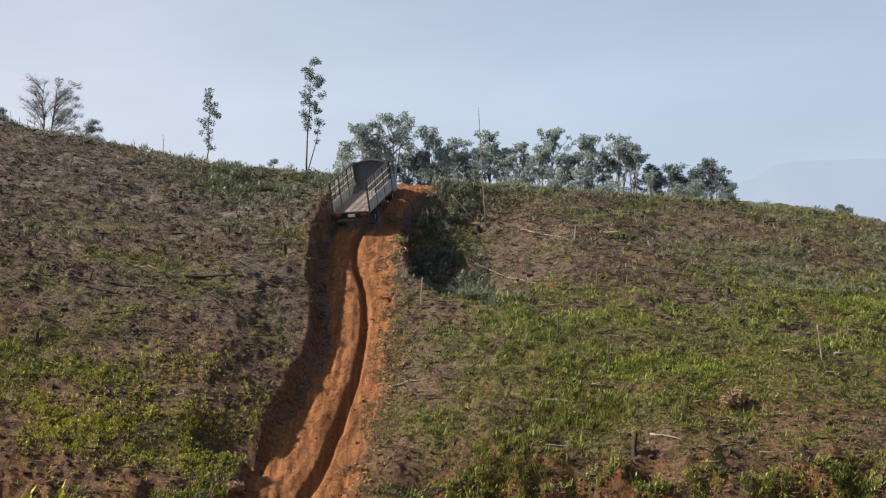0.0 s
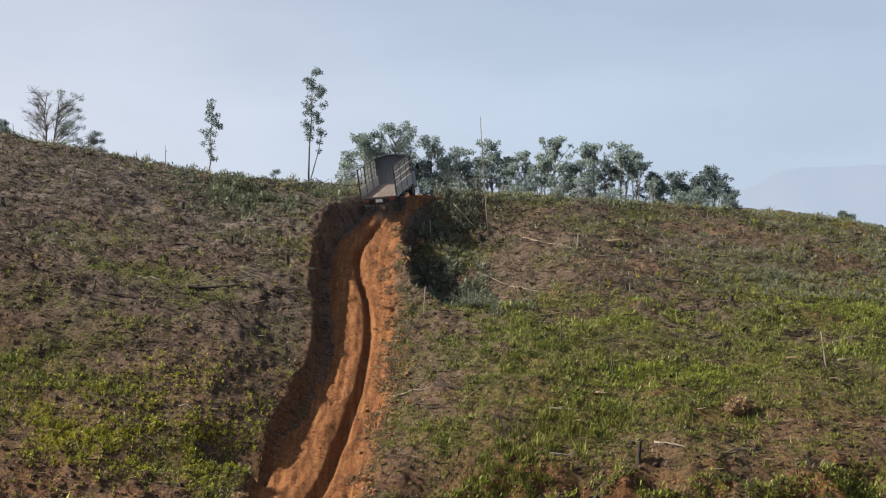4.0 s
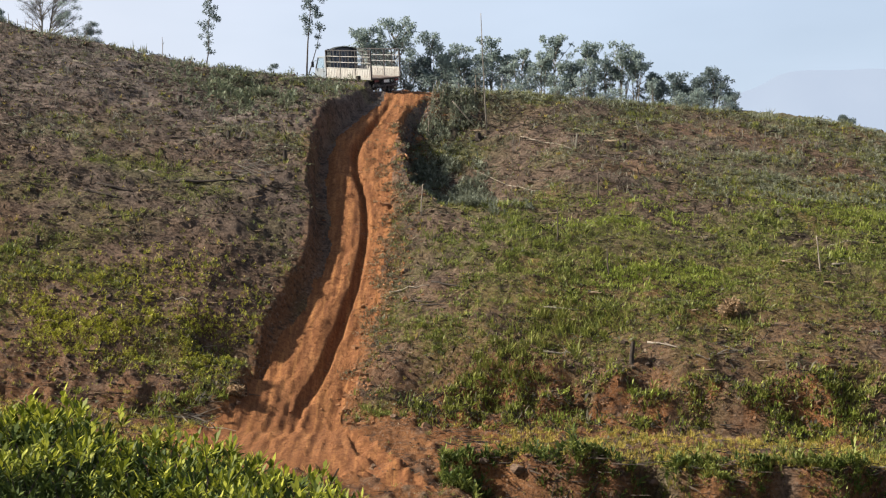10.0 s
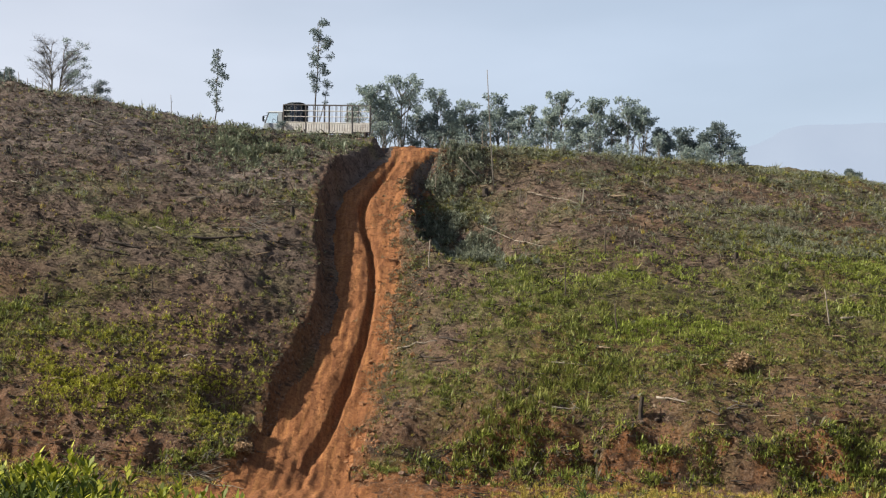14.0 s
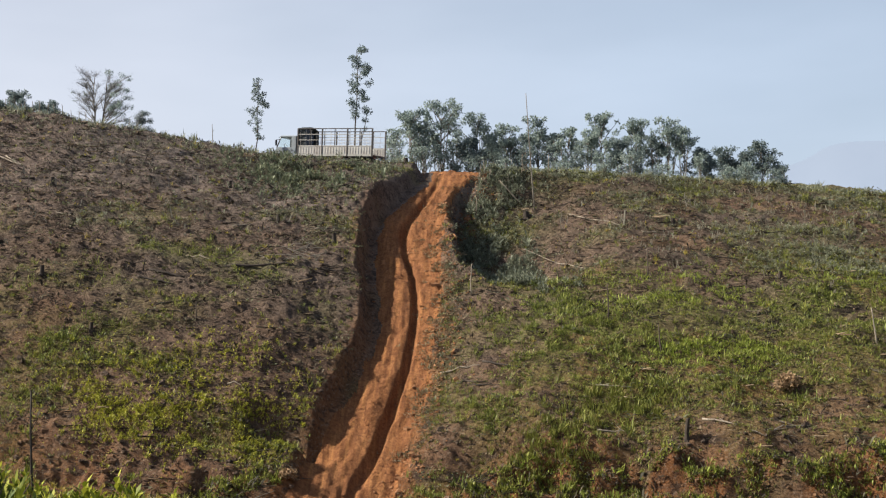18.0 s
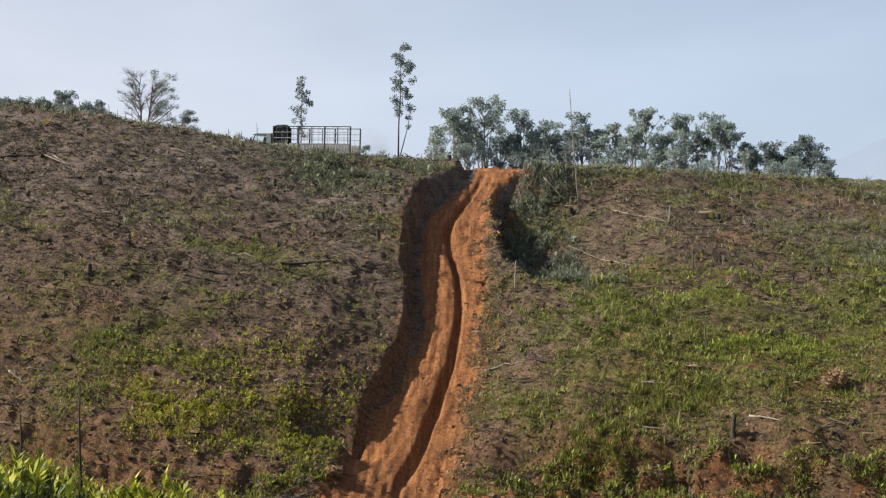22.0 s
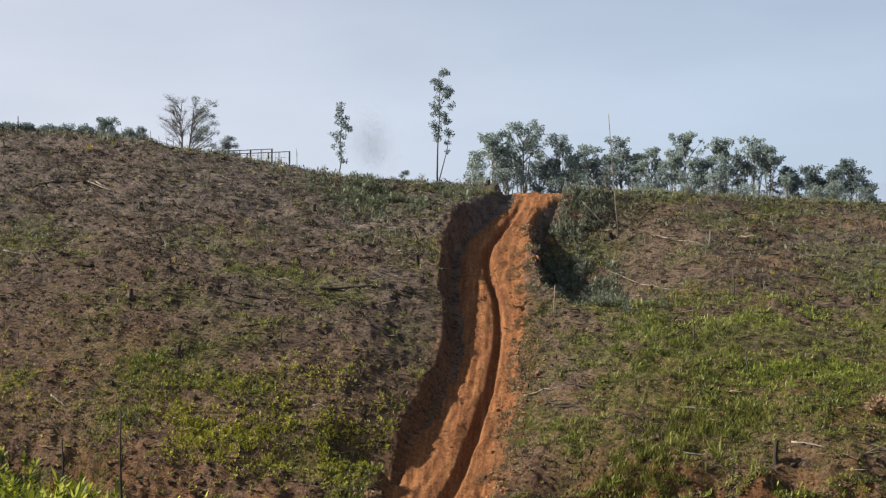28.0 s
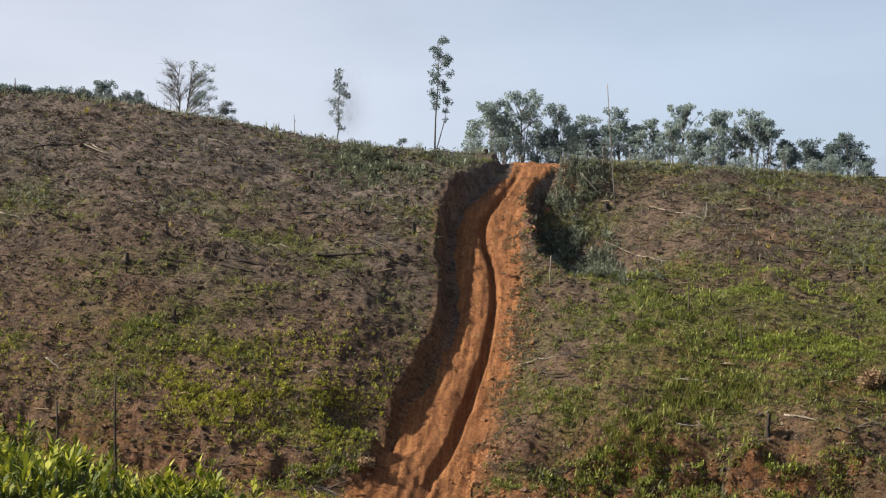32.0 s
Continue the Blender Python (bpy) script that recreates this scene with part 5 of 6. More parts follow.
def build_trees():
    grove = "grove of young trees behind the crest"
    # direction x/y, distance, rise of the top, width
    rows = ((-0.0386, 104.7, 0.1740, 4.6, "round", 0), (-0.0618, 104.0, 0.1681, 3.9, "round", 0), (-0.0098, 105.5, 0.1649, 2.9, "round", 0), (-0.0145, 104.3, 0.1454, 2.6, "round", 1), (0.0116, 103.8, 0.1564, 2.5, "round", 0),
            (0.0354, 105.5, 0.1614, 2.9, "round", 0), (0.0480, 108.1, 0.1485, 2.2, "round", 1), (0.0588, 107.5, 0.1525, 2.3, "round", 0), (0.0847, 107.3, 0.1639, 3.3, "round", 0), (0.0737, 104.6, 0.1513, 2.5, "round", 0),
            (0.1101, 106.2, 0.1576, 2.8, "round", 0), (0.1226, 104.9, 0.1456, 2.5, "round", 1), (0.1348, 104.4, 0.1599, 2.6, "round", 0), (0.1460, 104.0, 0.1510, 2.3, "round", 0), (0.1591, 104.6, 0.1343, 2.3, "round", 1),
            (0.1760, 108.1, 0.1355, 2.9, "round", 1), (0.1910, 107.6, 0.1308, 2.5, "round", 1), (0.2056, 107.5, 0.1407, 2.9, "round", 1), (0.2168, 107.5, 0.1242, 1.5, "round", 0), (0.0991, 104.5, 0.1419, 2.5, "round", 1),
            (0.0243, 105.0, 0.1465, 2.3, "round", 1), (-0.0015, 106.6, 0.1498, 2.1, "round", 0), (-0.0738, 107.2, 0.1553, 1.8, "round", 0),
            (-0.0260, 106.8, 0.1530, 2.6, "round", 0), (-0.0500, 107.0, 0.1560, 2.4, "round", 0), (0.0020, 107.2, 0.1490, 2.4, "round", 1))
    for k, (a, d, top, wide, kind, dark) in enumerate(rows):
        x, z = a * d, EYE + top * d
        tall = z - float(height(x, d)) + 0.15
        make_tree(x, d, tall, wide, "young broad-leaved tree with dark dense foliage" if dark else "young broad-leaved tree with an open crown on the ridge", 100 + k, kind,
                  mat=M_TREE_DARK if dark else M_TREE, group=grove, per=100 if a < 0.0 else 135, leaf=0.20)
    r = np.random.default_rng(260)
    for k in range(9):                               # saplings filling the grove's near edge
        a, d = -0.079 + 0.0100 * k + r.normal(0, 0.002), r.uniform(102.5, 106)
        make_tree(a * d, d, float(r.uniform(2.3, 4.0)), float(r.uniform(1.3, 2.0)), "thin sapling with open foliage at the grove's edge", 330 + k, "round",
                  mat=M_TREE_DARK if k % 4 == 3 else M_TREE, name="sapling", group="saplings of the grove", per=34, leaf=0.19)
    for k in range(36):                              # undergrowth between the trunks
        a = -0.076 + 0.296 * (k / 35) ** 0.85 + r.normal(0, 0.004)
        d = r.uniform(101, 105)
        make_tree(a * d, d, float(r.uniform(1.2, 3.2)) * (1.0 if 0.0 < a < 0.16 else 0.85), float(r.uniform(1.3, 2.2)), "low bush of undergrowth below the young trees", 270 + k, "round",
                  mat=M_TREE_DARK if k % 5 == 0 else M_TREE, name="bush", group="undergrowth of the grove", per=46, leaf=0.19)
    for k in range(7):                               # a low dark hedge along the hill's far shoulder
        a, d = -0.372 - 0.015 * k, 93.6
        make_tree(a * d, d, float(r.uniform(0.8, 1.1)), 2.0, "low dark hedge bush on the hill's shoulder", 310 + k, "round", mat=M_TREE_DARK, name="bush", group="hedge on the shoulder", per=150, leaf=0.17)
    # the two slender trees on the crest
    for a, d, top, wide, seed in ((-0.1812, 101, 0.194, 1.5, 201), (-0.1045, 102, 0.2195, 2.0, 202)):
        x, z = a * d, EYE + top * d
        make_tree(x, d, z - float(height(x, d)) + 0.15, wide, "tall slender tree with sparse foliage high on its trunk", seed, "slender", mat=M_TREE_DARK, leaf=0.17, per=130, lean=0.22, fork=1.0 if seed == 202 else 0.0)
    # the half-bare tree and bushes at the hill's shoulder
    for a, d, top, wide, seed, kind, label, mat in (
            (-0.307, 100, 0.200, 4.6, 211, "bare", "feathery half-bare tree leaning over the hill's shoulder", M_TREE),
            (-0.279, 98, 0.1670, 2.4, 212, "bare", "small leafy tree beside the half-bare tree", M_TREE_DARK),
            (-0.368, 98, 0.1895, 3.0, 213, "round", "dense round bush on the hill's shoulder", M_TREE_DARK),
            (-0.350, 97, 0.1800, 2.6, 214, "round", "low dense bush on the hill's shoulder", M_TREE_DARK),
            (-0.338, 97, 0.1755, 2.0, 215, "round", "low dense bush on the hill's shoulder", M_TREE_DARK),
            (-0.130, 97, 0.1400, 0.55, 216, "round", "small sapling on the crest", M_TREE_DARK),
            (0.305, 100, 0.1015, 1.3, 217, "round", "small dark bush on the skyline", M_TREE_DARK)):
        x, z = a * d, EYE + top * d
        make_tree(x, d, max(0.8, z - float(height(x, d)) + 0.15), wide, label, seed, kind, mat=mat, name="bush" if "bush" in label else "sapling" if "sapling" in label else "tree", per=170 if kind == "bare" else 300, leaf=0.11 if kind == "bare" else 0.14, leafy=seed == 212)


build_trees()

# ---------------------------------------------------------------- the truck
M_CREAM = plain("cream_paint", (0.52, 0.50, 0.465), 0.6, wear=0.5)
M_WHITE = plain("white_cab_paint", (0.25, 0.28, 0.305), 0.45, wear=0.3)
M_GREY = plain("grey_sheet_steel", (0.095, 0.115, 0.15), 0.55, 0.2, wear=0.3)
M_POST = plain("dark_steel_post", (0.075, 0.07, 0.07), 0.6, 0.3, wear=0.3)
M_RAIL = plain("pale_steel_rail", (0.42, 0.41, 0.38), 0.5, 0.3, wear=0.4)
M_TARP = plain("dark_green_tarpaulin", (0.075, 0.085, 0.09), 0.75, wear=0.25)
M_FLOOR = plain("dusty_bed_floor", (0.22, 0.175, 0.15), 0.85, wear=0.6)
M_CHASSIS = plain("black_chassis", (0.03, 0.03, 0.032), 0.7, wear=0.4)
M_TYRE = plain("tyre_rubber", (0.025, 0.024, 0.023), 0.9, wear=0.5)
M_RIM = plain("dusty_steel_rim", (0.34, 0.30, 0.27), 0.5, 0.5, wear=0.5)
M_RED = plain("red_lamp_lens", (0.16, 0.040, 0.035), 0.4, wear=0.5)
M_PLATE = plain("plate_white", (0.7, 0.7, 0.66), 0.5, wear=0.3)
M_GLASS, gn, gl, gb = material("window_glass", 0.06)
gb.inputs["Base Color"].default_value = (0.88, 0.93, 0.92, 1)
gb.inputs["Specular IOR Level"].default_value = 0.5
gb.inputs["Transmission Weight"].default_value = 1.0
gb.inputs["IOR"].default_value = 1.05

WHEEL_R, AXLES = 0.49, 5.15                # tyre radius; rear axle at 0, front axle at AXLES; x ahead, y to the left
TAIL, HEAD, HALF, FLOOR_Z, PANEL_Z, CAGE_Z = -1.43, 4.72, 1.22, 1.20, 1.84, 3.15


def wheel(truck, x, y, wide):
    hub = new("wheel")
    hub.parent = truck
    hub.location = (x, y, WHEEL_R)
    n = 28
    bm = bmesh.new()
    prof = ((-0.5, 0.60), (-0.5, 0.88), (-0.40, 0.98), (-0.12, 1.0), (0.12, 1.0), (0.40, 0.98), (0.5, 0.88), (0.5, 0.60))
    rings = [[bm.verts.new((WHEEL_R * r * math.cos(k * math.tau / n), w * wide, WHEEL_R * r * math.sin(k * math.tau / n))) for k in range(n)] for w, r in prof]
    for a, b in zip(rings, rings[1:] + rings[:1]):
        for k in range(n):
            bm.faces.new((a[k], b[k], b[(k + 1) % n], a[(k + 1) % n]))
    for k in range(n):                             # tread blocks
        t = k * math.tau / n
        box((0.05, wide * 0.8, 0.035), (WHEEL_R * math.cos(t), 0, WHEEL_R * math.sin(t)), bm=bm, rot=Matrix.Rotation(-t + math.pi / 2, 4, "Y"))
    bmesh.ops.recalc_face_normals(bm, faces=bm.faces)
    part("tyre", bm, M_TYRE, hub)
    bm = bmesh.new()
    out = 1 if y > 0 else -1
    for r, w0, w1 in ((0.60, -0.42, 0.30), (0.30, 0.0, 0.22), (0.16, 0.1, 0.34)):
        bmesh.ops.create_cone(bm, cap_ends=True, segments=20, radius1=WHEEL_R * r, radius2=WHEEL_R * r, depth=abs(w1 - w0) * wide,
                              matrix=Matrix.Translation((0, out * wide * (w0 + w1) / 2, 0)) @ Matrix.Rotation(math.pi / 2, 4, "X"))
    for k in range(8):
        t = k * math.tau / 8
        box((0.035, 0.03, 0.035), (WHEEL_R * 0.42 * math.cos(t), out * wide * 0.31, WHEEL_R * 0.42 * math.sin(t)), bm=bm)
    part("rim", bm, M_RIM, hub)
    return hub


def build_truck():
    truck = empty("cargo_truck", Matrix(), "dusty silver-cabbed cargo truck with an open caged bed", "truck")
    add = lambda name, bm, mat, label="": part(name, bm, mat, truck, label)
    # chassis
    for y in (0.42, -0.42):
        add("chassis_rail", box((7.4, 0.09, 0.24), (2.35, y, 0.86), 0.01), M_CHASSIS)
    for x in (-1.2, -0.5, 0.8, 2.2, 3.6):
        add("cross_member", box((0.10, 0.75, 0.14), (x, 0, 0.86)), M_CHASSIS)
    add("rear_axle", tube([(0, -0.95, WHEEL_R), (0, -0.2, WHEEL_R), (0, 0, WHEEL_R), (0, 0.2, WHEEL_R), (0, 0.95, WHEEL_R)], [0.07, 0.08, 0.20, 0.08, 0.07], 10), M_CHASSIS)
    add("front_axle", tube([(AXLES, -0.9, WHEEL_R), (AXLES, 0.9, WHEEL_R)], [0.07, 0.07], 8), M_CHASSIS)
    for y in (0.62, -0.62):
        add("leaf_spring", tube([(-0.75, y, 0.78), (0, y, 0.62), (0.75, y, 0.78)], [0.05, 0.08, 0.05], 6), M_CHASSIS)
    add("fuel_tank", box((0.9, 0.45, 0.45), (2.6, 0.82, 0.78), 0.06), M_RIM, "dull steel fuel tank")
    add("tool_box", box((0.7, 0.4, 0.4), (2.6, -0.84, 0.80), 0.03), M_CHASSIS)
    add("exhaust_pipe", tube([(3.4, -0.5, 0.62), (1.0, -0.5, 0.62), (0.3, -0.75, 0.72)], [0.05, 0.05, 0.05], 8), M_CHASSIS)
    add("rear_bumper", box((0.10, 2.1, 0.13), (TAIL + 0.12, 0, 0.66), 0.02), M_POST)
    for y in (0.85, -0.85):
        add("bumper_bracket", box((0.08, 0.08, 0.40), (TAIL + 0.14, y, 0.88)), M_POST)
        add("tail_lamp", box((0.06, 0.36, 0.14), (TAIL - 0.02, y, 1.02), 0.015), M_RED, "red tail lamp cluster")
        add("mud_flap", box((0.02, 0.55, 0.55), (-0.72, y, 0.60)), M_CHASSIS)
    add("number_plate", box((0.015, 0.46, 0.20), (TAIL - 0.012, 0.0, 0.98), 0.004), M_PLATE, "white rear number plate")
    # bed
    add("bed_floor", box((HEAD - TAIL, HALF * 2 - 0.06, 0.07), ((HEAD + TAIL) / 2, 0, FLOOR_Z)), M_FLOOR, "dusty plank bed floor")
    for k in range(8):
        add("floor_beam", box((0.08, HALF * 2 - 0.1, 0.13), (TAIL + 0.3 + k * 0.78, 0, FLOOR_Z - 0.103)), M_POST)
    for y in (HALF, -HALF):
        add("sill_rail", box((HEAD - TAIL, 0.07, 0.14), ((HEAD + TAIL) / 2, y, FLOOR_Z - 0.02), 0.01), M_RAIL)
    posts = [HEAD - 0.04, HEAD - 2.05, HEAD - 4.1, TAIL + 0.05]
    for y in (HALF, -HALF):
        for x in posts:
            add("cage_post", box((0.10, 0.10, CAGE_Z - FLOOR_Z + 0.08), (x, y, (CAGE_Z + FLOOR_Z - 0.08) / 2), 0.012), M_POST)
        for p, q in zip(posts, posts[1:]):
            n = max(3, round((p - q) / 0.235))
            add("side_panel", box((p - q - 0.11, 0.04, PANEL_Z - FLOOR_Z - 0.06), ((p + q) / 2, y, (PANEL_Z + FLOOR_Z + 0.06) / 2), 0.008), M_CREAM, "cream sheet-metal drop side with pressed ribs")
            for k in range(1, n):
                x = q + (p - q) * k / n
                add("panel_rib", box((0.05, 0.10, PANEL_Z - FLOOR_Z - 0.12), (x, y, (PANEL_Z + FLOOR_Z + 0.04) / 2), 0.008), M_CREAM)
            x = (p + q) / 2
            add("thin_post", box((0.045, 0.05, CAGE_Z - PANEL_Z), (x, y, (CAGE_Z + PANEL_Z) / 2)), M_POST)
            for k in range(1, n):
                if k * 2 != n and k % 2 == 0:
                    add("cage_bar", tube([(q + (p - q) * k / n, y, PANEL_Z - 0.01), (q + (p - q) * k / n, y, CAGE_Z - 0.03)], [0.012, 0.012], 4), M_RAIL)
        for z, w in ((PANEL_Z + 0.03, 0.06), (PANEL_Z + 0.46, 0.045), (PANEL_Z + 0.88, 0.045), (CAGE_Z, 0.065)):
            add("cage_rail", box((HEAD - TAIL, 0.055, w), ((HEAD + TAIL) / 2, y + (0.012 if y > 0 else -0.012), z), 0.008), M_RAIL if z < CAGE_Z else M_POST)
    # front wall with its covered, arched hood
    add("headboard", box((0.06, HALF * 2 - 0.12, CAGE_Z - FLOOR_Z + 0.05), (HEAD - 0.12, 0, (CAGE_Z + FLOOR_Z + 0.1) / 2), 0.01), M_GREY, "tall grey sheet-steel headboard")
    for k in range(5):
        add("headboard_rib", box((0.05, 0.05, CAGE_Z - FLOOR_Z - 0.1), (HEAD - 0.17, -0.84 + 0.42 * k, (CAGE_Z + FLOOR_Z + 0.08) / 2)), M_GREY)
    bm = bmesh.new()
    arch = [(y, CAGE_Z - 0.05 + 0.26 * math.cos(y / HALF * math.pi / 2) ** 0.8) for y in [HALF * (k / 6 - 1) for k in range(13)]]
    prof = [(-HALF + 0.04, PANEL_Z + 0.05)] + [(y * 0.965, z) for y, z in arch] + [(HALF - 0.04, PANEL_Z + 0.05)]
    rings = [[bm.verts.new((x, y * s, z)) for y, z in prof] for x, s in ((HEAD - 0.02, 1.0), (HEAD - 0.30, 0.99), (HEAD - 0.58, 1.0))]
    for a, b in zip(rings, rings[1:]):
        for k in range(len(prof) - 1):
            bm.faces.new((a[k], a[k + 1], b[k + 1], b[k]))
    bm.faces.new(rings[0])
    bmesh.ops.solidify(bm, geom=bm.faces[:], thickness=0.03)
    add("tarpaulin_hood", bm, M_TARP, "dark tarpaulin hood over the bed's front")
    # cab: lower body, pillars, roof and panes
    bm = bmesh.new()
    outline = [(4.72, 0.72), (4.72, 1.72), (6.34, 1.72), (6.42, 1.55), (6.47, 1.20), (6.47, 0.62), (5.55, 0.62), (5.45, 0.85), (5.15, 1.02), (4.85, 0.95)]
    ring = [[bm.verts.new((x, y, z)) for x, z in outline] for y in (1.04, -1.04)]
    n = len(outline)
    for k in range(n):
        bm.faces.new((ring[0][k], ring[0][(k + 1) % n], ring[1][(k + 1) % n], ring[1][k]))
    bm.faces.new(ring[0][::-1])
    bm.faces.new(ring[1])
    bmesh.ops.recalc_face_normals(bm, faces=bm.faces)
    bmesh.ops.bevel(bm, geom=bm.edges[:], offset=0.035, segments=2, affect="EDGES")
    cab = add("cab", bm, M_WHITE, "dusty silver-grey steel cab")
    cab.matrix_basis = Matrix.Translation((0.2, 0, 0)) @ Matrix.Diagonal((1, 1.06, 1.03, 1))
    part("cab_roof", box((1.36, 1.92, 0.13), (5.38, 0, 2.52), 0.05), M_WHITE, cab)
    part("cab_back", box((0.06, 1.86, 0.76), (4.76, 0, 2.09), 0.01), M_WHITE, cab)
    part("seat", box((0.42, 1.7, 0.62), (5.12, 0, 1.98), 0.06), M_CHASSIS, cab, "dark bench seat")
    part("windscreen", box((0.03, 1.74, 0.78), (6.19, 0, 2.09), 0.01, rot=Matrix.Rotation(radians(-24), 4, "Y")), M_GLASS, cab, "clear windscreen glass").visible_shadow = False
    part("steering_wheel", tube([(5.86 + 0.09 * math.sin(k * math.tau / 12), 0.45 + 0.22 * math.cos(k * math.tau / 12), 1.82 + 0.20 * math.sin(k * math.tau / 12)) for k in range(13)], [0.018] * 13, 5), M_CHASSIS, cab)
    part("grille", box((0.05, 1.2, 0.26), (6.48, 0, 1.12), 0.015), M_CHASSIS, cab)
    part("bumper", box((0.22, 2.12, 0.26), (6.50, 0, 0.62), 0.04), M_GREY, cab)
    for y in (1, -1):
        part("pillar", tube([(6.34, y * 0.98, 1.70), (6.02, y * 0.92, 2.48)], [0.05, 0.045], 6), M_POST, cab)
        part("quarter_panel", box((0.36, 0.05, 0.78), (4.93, y * 0.965, 2.09), 0.01), M_WHITE, cab)
        door = part("door", box((1.05, 0.03, 0.82), (5.64, y * 1.045, 1.30), 0.012), M_WHITE, cab)
        part("side_window", box((1.0, 0.015, 0.74), (5.62, y * 0.965, 2.08), 0.004), M_GLASS, door, "clear side window").visible_shadow = False
        part("door_handle", box((0.16, 0.03, 0.04), (5.02, y * 1.07, 1.52), 0.008), M_CHASSIS, door)
        part("headlight", box((0.06, 0.30, 0.20), (6.475, y * 0.80, 0.98), 0.02), M_PLATE, cab, "clear headlight")
        mirror = part("mirror", box((0.09, 0.20, 0.40), (6.22, y * 1.30, 2.02), 0.03), M_CHASSIS, cab)
        part("mirror_arm", tube([(6.10, y * 1.02, 2.28), (6.22, y * 1.30, 2.24)], [0.018, 0.018], 6), M_CHASSIS, mirror)
        part("step", box((0.45, 0.14, 0.05), (5.85, y * 1.0, 0.56), 0.01), M_POST, cab)
    part("sun_visor", box((0.30, 1.8, 0.04), (6.12, 0, 2.47), 0.012), M_GREY, cab)
    wheels = [wheel(truck, AXLES, 1.0, 0.26), wheel(truck, AXLES, -1.0, 0.26),
              wheel(truck, 0, 0.95, 0.52), wheel(truck, 0, -0.95, 0.52)]
    return truck, wheels


TRUCK, WHEELS = build_truck()

# ---------------------------------------------------------------- exhaust smoke: drifting wisps of fine soot
M_SOOT = plain("soot", (0.10, 0.10, 0.105), 1.0, wear=0.1)
M_SOOT_PALE = plain("pale_smoke", (0.34, 0.33, 0.34), 1.0, wear=0.1)


def make_wisp(seed, count, size, spread, mat):
    r = np.random.default_rng(seed)
    p = r.normal(size=(count, 3)) * np.array(spread)
    d = r.normal(size=(count, 2, 3)) * size
    V = np.stack([p, p + d[:, 0], p + d[:, 1]], 1).reshape(-1, 3)
    ob = new("smoke_wisp", mesh_np("smoke_wisp", V, np.arange(len(V)).reshape(-1, 3), [mat]))
    return tagged(ob, "thin drifting wisp of grey exhaust smoke", "smoke", "exhaust smoke", "stuff")


# seconds of leaving the exhaust, place in the plume (across, along, up), flakes, spread
WISPS = [(make_wisp(k, n * 30, 0.0065, s, m), t0, off) for k, (t0, off, n, s, m) in enumerate((
    (20.6, (0.25, 0.0, -0.55), 480, (0.62, 0.6, 0.85), M_SOOT), (21.0, (0.0, 0.1, -0.15), 560, (0.70, 0.6, 0.95), M_SOOT), (21.4, (-0.25, 0.0, 0.25), 560, (0.78, 0.6, 1.0), M_SOOT_PALE),
    (21.9, (0.2, 0.1, 0.45), 600, (0.85, 0.7, 1.1), M_SOOT_PALE), (22.5, (-0.1, 0.0, -0.35), 640, (0.95, 0.7, 1.2), M_SOOT_PALE), (23.2, (0.1, 0.1, 0.1), 640, (1.05, 0.7, 1.25), M_SOOT_PALE)))]
# the plume's middle as the wind carries it: seconds, x, z
PLUME = np.array([(20.0, -11.2, 20.6), (22.0, -11.6, 21.6), (24.0, -13.0, 22.7), (28.5, -15.6, 24.2), (32.0, -17.2, 24.4)])

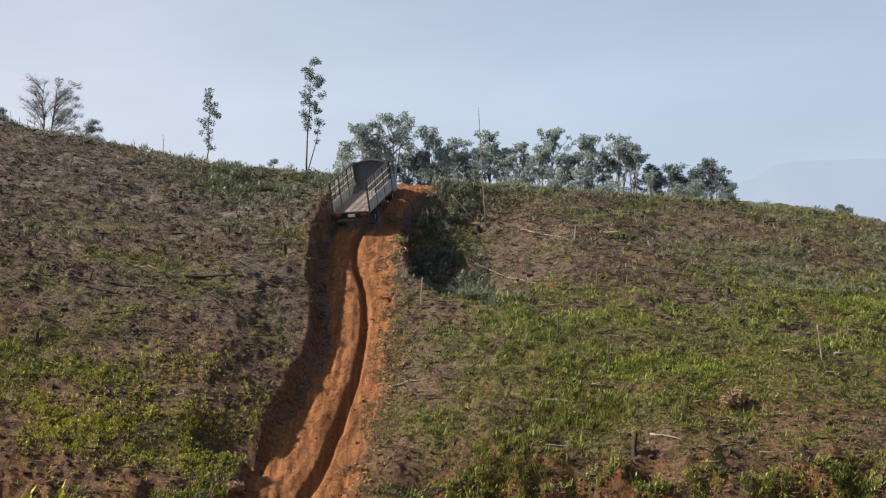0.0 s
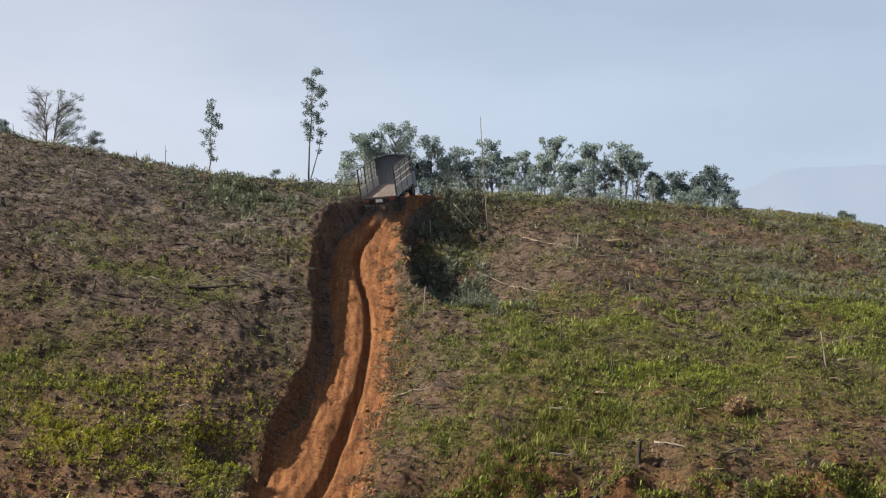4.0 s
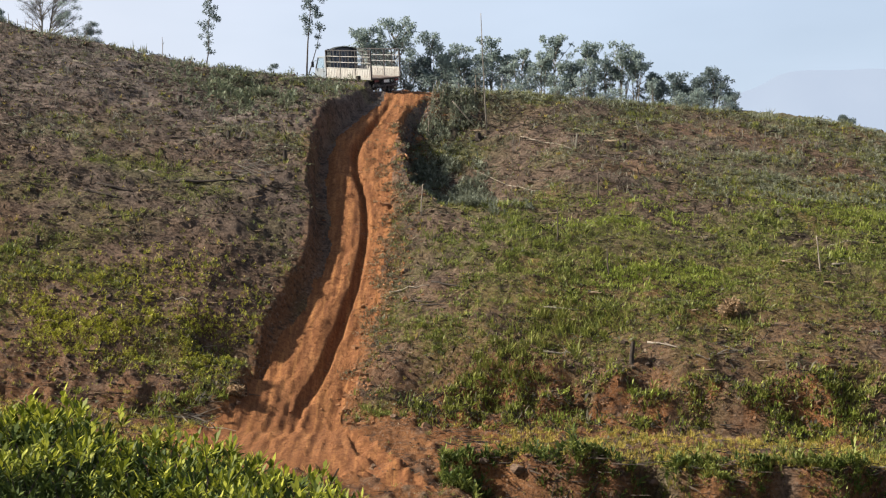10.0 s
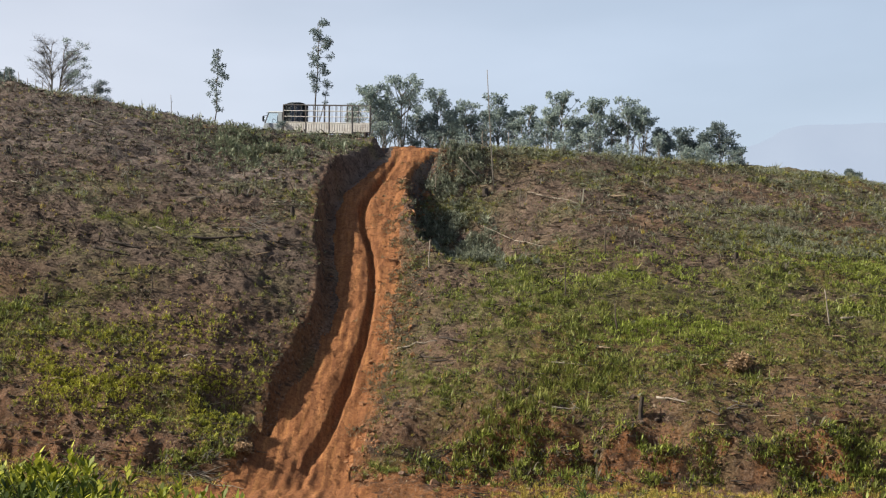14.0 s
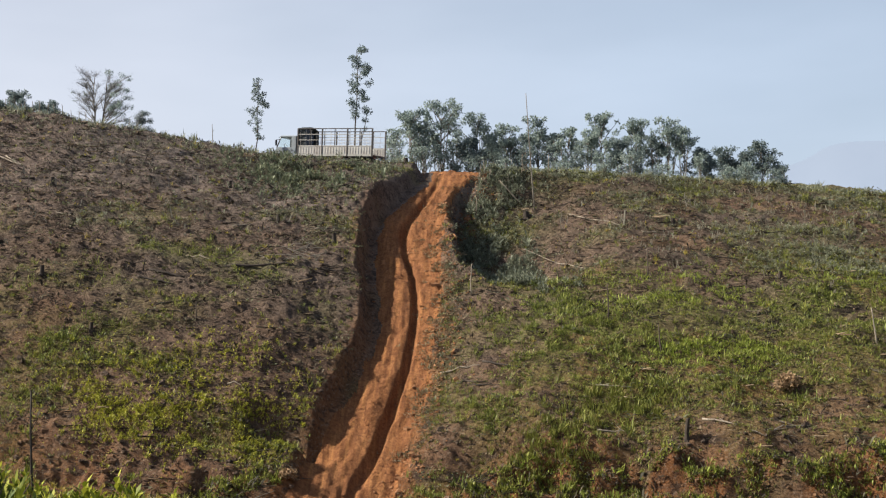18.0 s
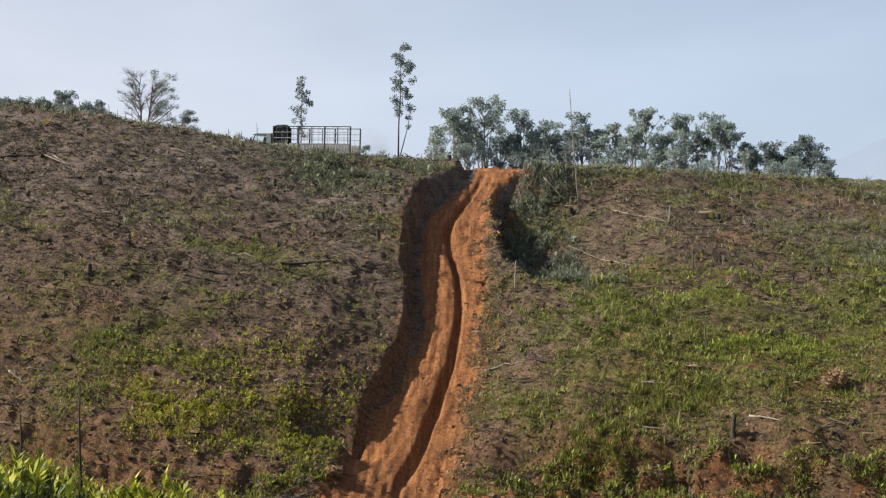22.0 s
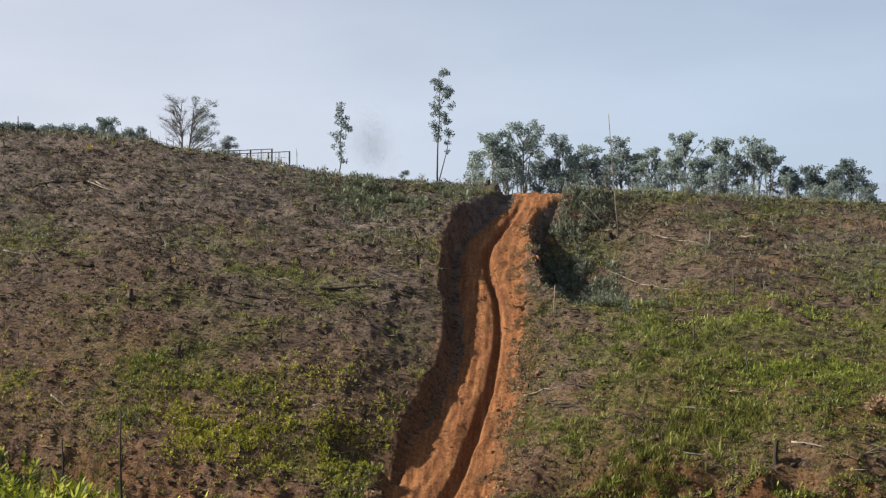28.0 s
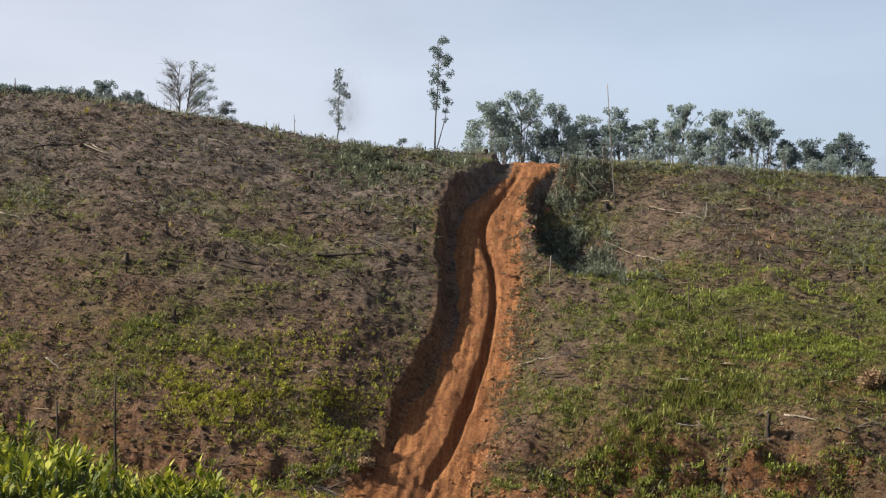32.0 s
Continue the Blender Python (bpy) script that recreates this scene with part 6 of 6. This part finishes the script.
# ---------------------------------------------------------------- what moves
# the truck: seconds; x, y and z under its rear axle; heading in degrees from straight up the slope towards the right; pitch; roll
STATIONS = [(0.0, -5.49, 85.3, 15.72, 12.0, 20.5, -1.8), (1.0, -5.27, 86.0, 16.26, 12.5, 18.0, -3.0), (2.0, -4.95, 87.0, 16.72, 12.8, 16.8, -3.0), (3.0, -4.51, 88.0, 17.19, 14.2, 17.0, -3.9), (5.5, -3.46, 90.1, 18.28, 1.2, 14.2, -4.6),
            (6.0, -3.40, 90.7, 18.52, -1.9, 14.2, -5.6), (7.0, -3.54, 92.3, 18.99, -8.7, 10.5, -8.5), (8.0, -3.87, 93.2, 19.11, -18.0, 9.0, -10.3), (9.0, -4.34, 94.0, 19.20, -26.9, 7.7, -9.5), (10.0, -4.89, 94.6, 19.23, -36.3, 7.2, -8.8),
            (11.0, -5.50, 95.3, 19.34, -46.0, 6.3, -8.8), (12.0, -6.21, 96.0, 19.47, -53.0, 5.6, -8.9), (13.0, -7.16, 96.4, 19.50, -57.0, 5.1, -7.8), (16.0, -9.11, 96.6, 19.75, -72.0, 2.6, -4.0), (17.0, -9.39, 96.7, 19.80, -71.0, 2.8, -2.9),
            (18.0, -9.57, 96.75, 19.78, -71.0, 3.3, -2.2), (19.0, -10.82, 96.8, 19.52, -75.2, 5.3, -2.0), (20.0, -12.06, 96.95, 19.66, -78.5, 3.3, -4.4), (22.0, -14.83, 97.5, 19.97, -80.5, 3.0, -4.0), (24.0, -17.80, 98.3, 20.20, -80.5, 3.0, -4.4),
            (26.0, -21.03, 99.4, 20.55, -78.5, 3.4, -4.4), (28.5, -24.85, 101.0, 20.93, -66.4, 2.2, -2.4), (30.5, -27.7, 102.3, 21.0, -65.0, 0.5, -1.0), (32.0, -29.9, 103.3, 21.0, -65.0, -0.5, 0.0)]


def station(t, c):
    """A column of STATIONS, slightly smoothed."""
    ts, vs = [k[0] for k in STATIONS], [k[c] for k in STATIONS]
    return float(sum(np.interp(t + d, ts, vs) for d in (-0.3, -0.15, 0, 0.15, 0.3)) / 5)


def truck_pose(t):
    x, y, z, h, p, r = (station(t, c) for c in range(1, 7))
    return pose(x, y, z, 0, 0, 90 - h) @ pose(0, 0, 0, 0, -p, 0) @ pose(0, 0, 0, r, 0, 0)


def motions():
    times = [k * 0.25 for k in range(129)]
    poses = [truck_pose(t) for t in times]
    walk(TRUCK, list(zip(times, poses)))
    gone, ds = 0.0, [0.0]
    for a, b in zip(poses, poses[1:]):
        gone += (b.translation - a.translation).length
        ds.append(gone)
    for w in WHEELS:
        x, y, z = w.location
        walk(w, [(t, pose(x, y, z, 0, math.degrees(d / WHEEL_R), 0)) for t, d in zip(times, ds)])
    # the smoke rides under the bed, where the exhaust ends, until it leaves and joins the plume
    for ob, t0, (ox, oy, oz) in WISPS:
        rows = []
        for t in times:
            at = poses[min(int(round(t / 0.25)), int(t0 / 0.25))] @ Vector((-0.6, -0.3, 0.75))
            g = max(t - t0, 0.0)
            f, open_up = 1 - math.exp(-g / 0.7), 0.6 + 0.12 * g
            to = Vector((np.interp(t, PLUME[:, 0], PLUME[:, 1]) + ox * open_up, 98.0 + oy, np.interp(t, PLUME[:, 0], PLUME[:, 2]) + oz * open_up))
            rows.append((t, pose(*(at + (to - at) * f), 0, 0, 3 * g)))
        walk(ob, rows)


motions()
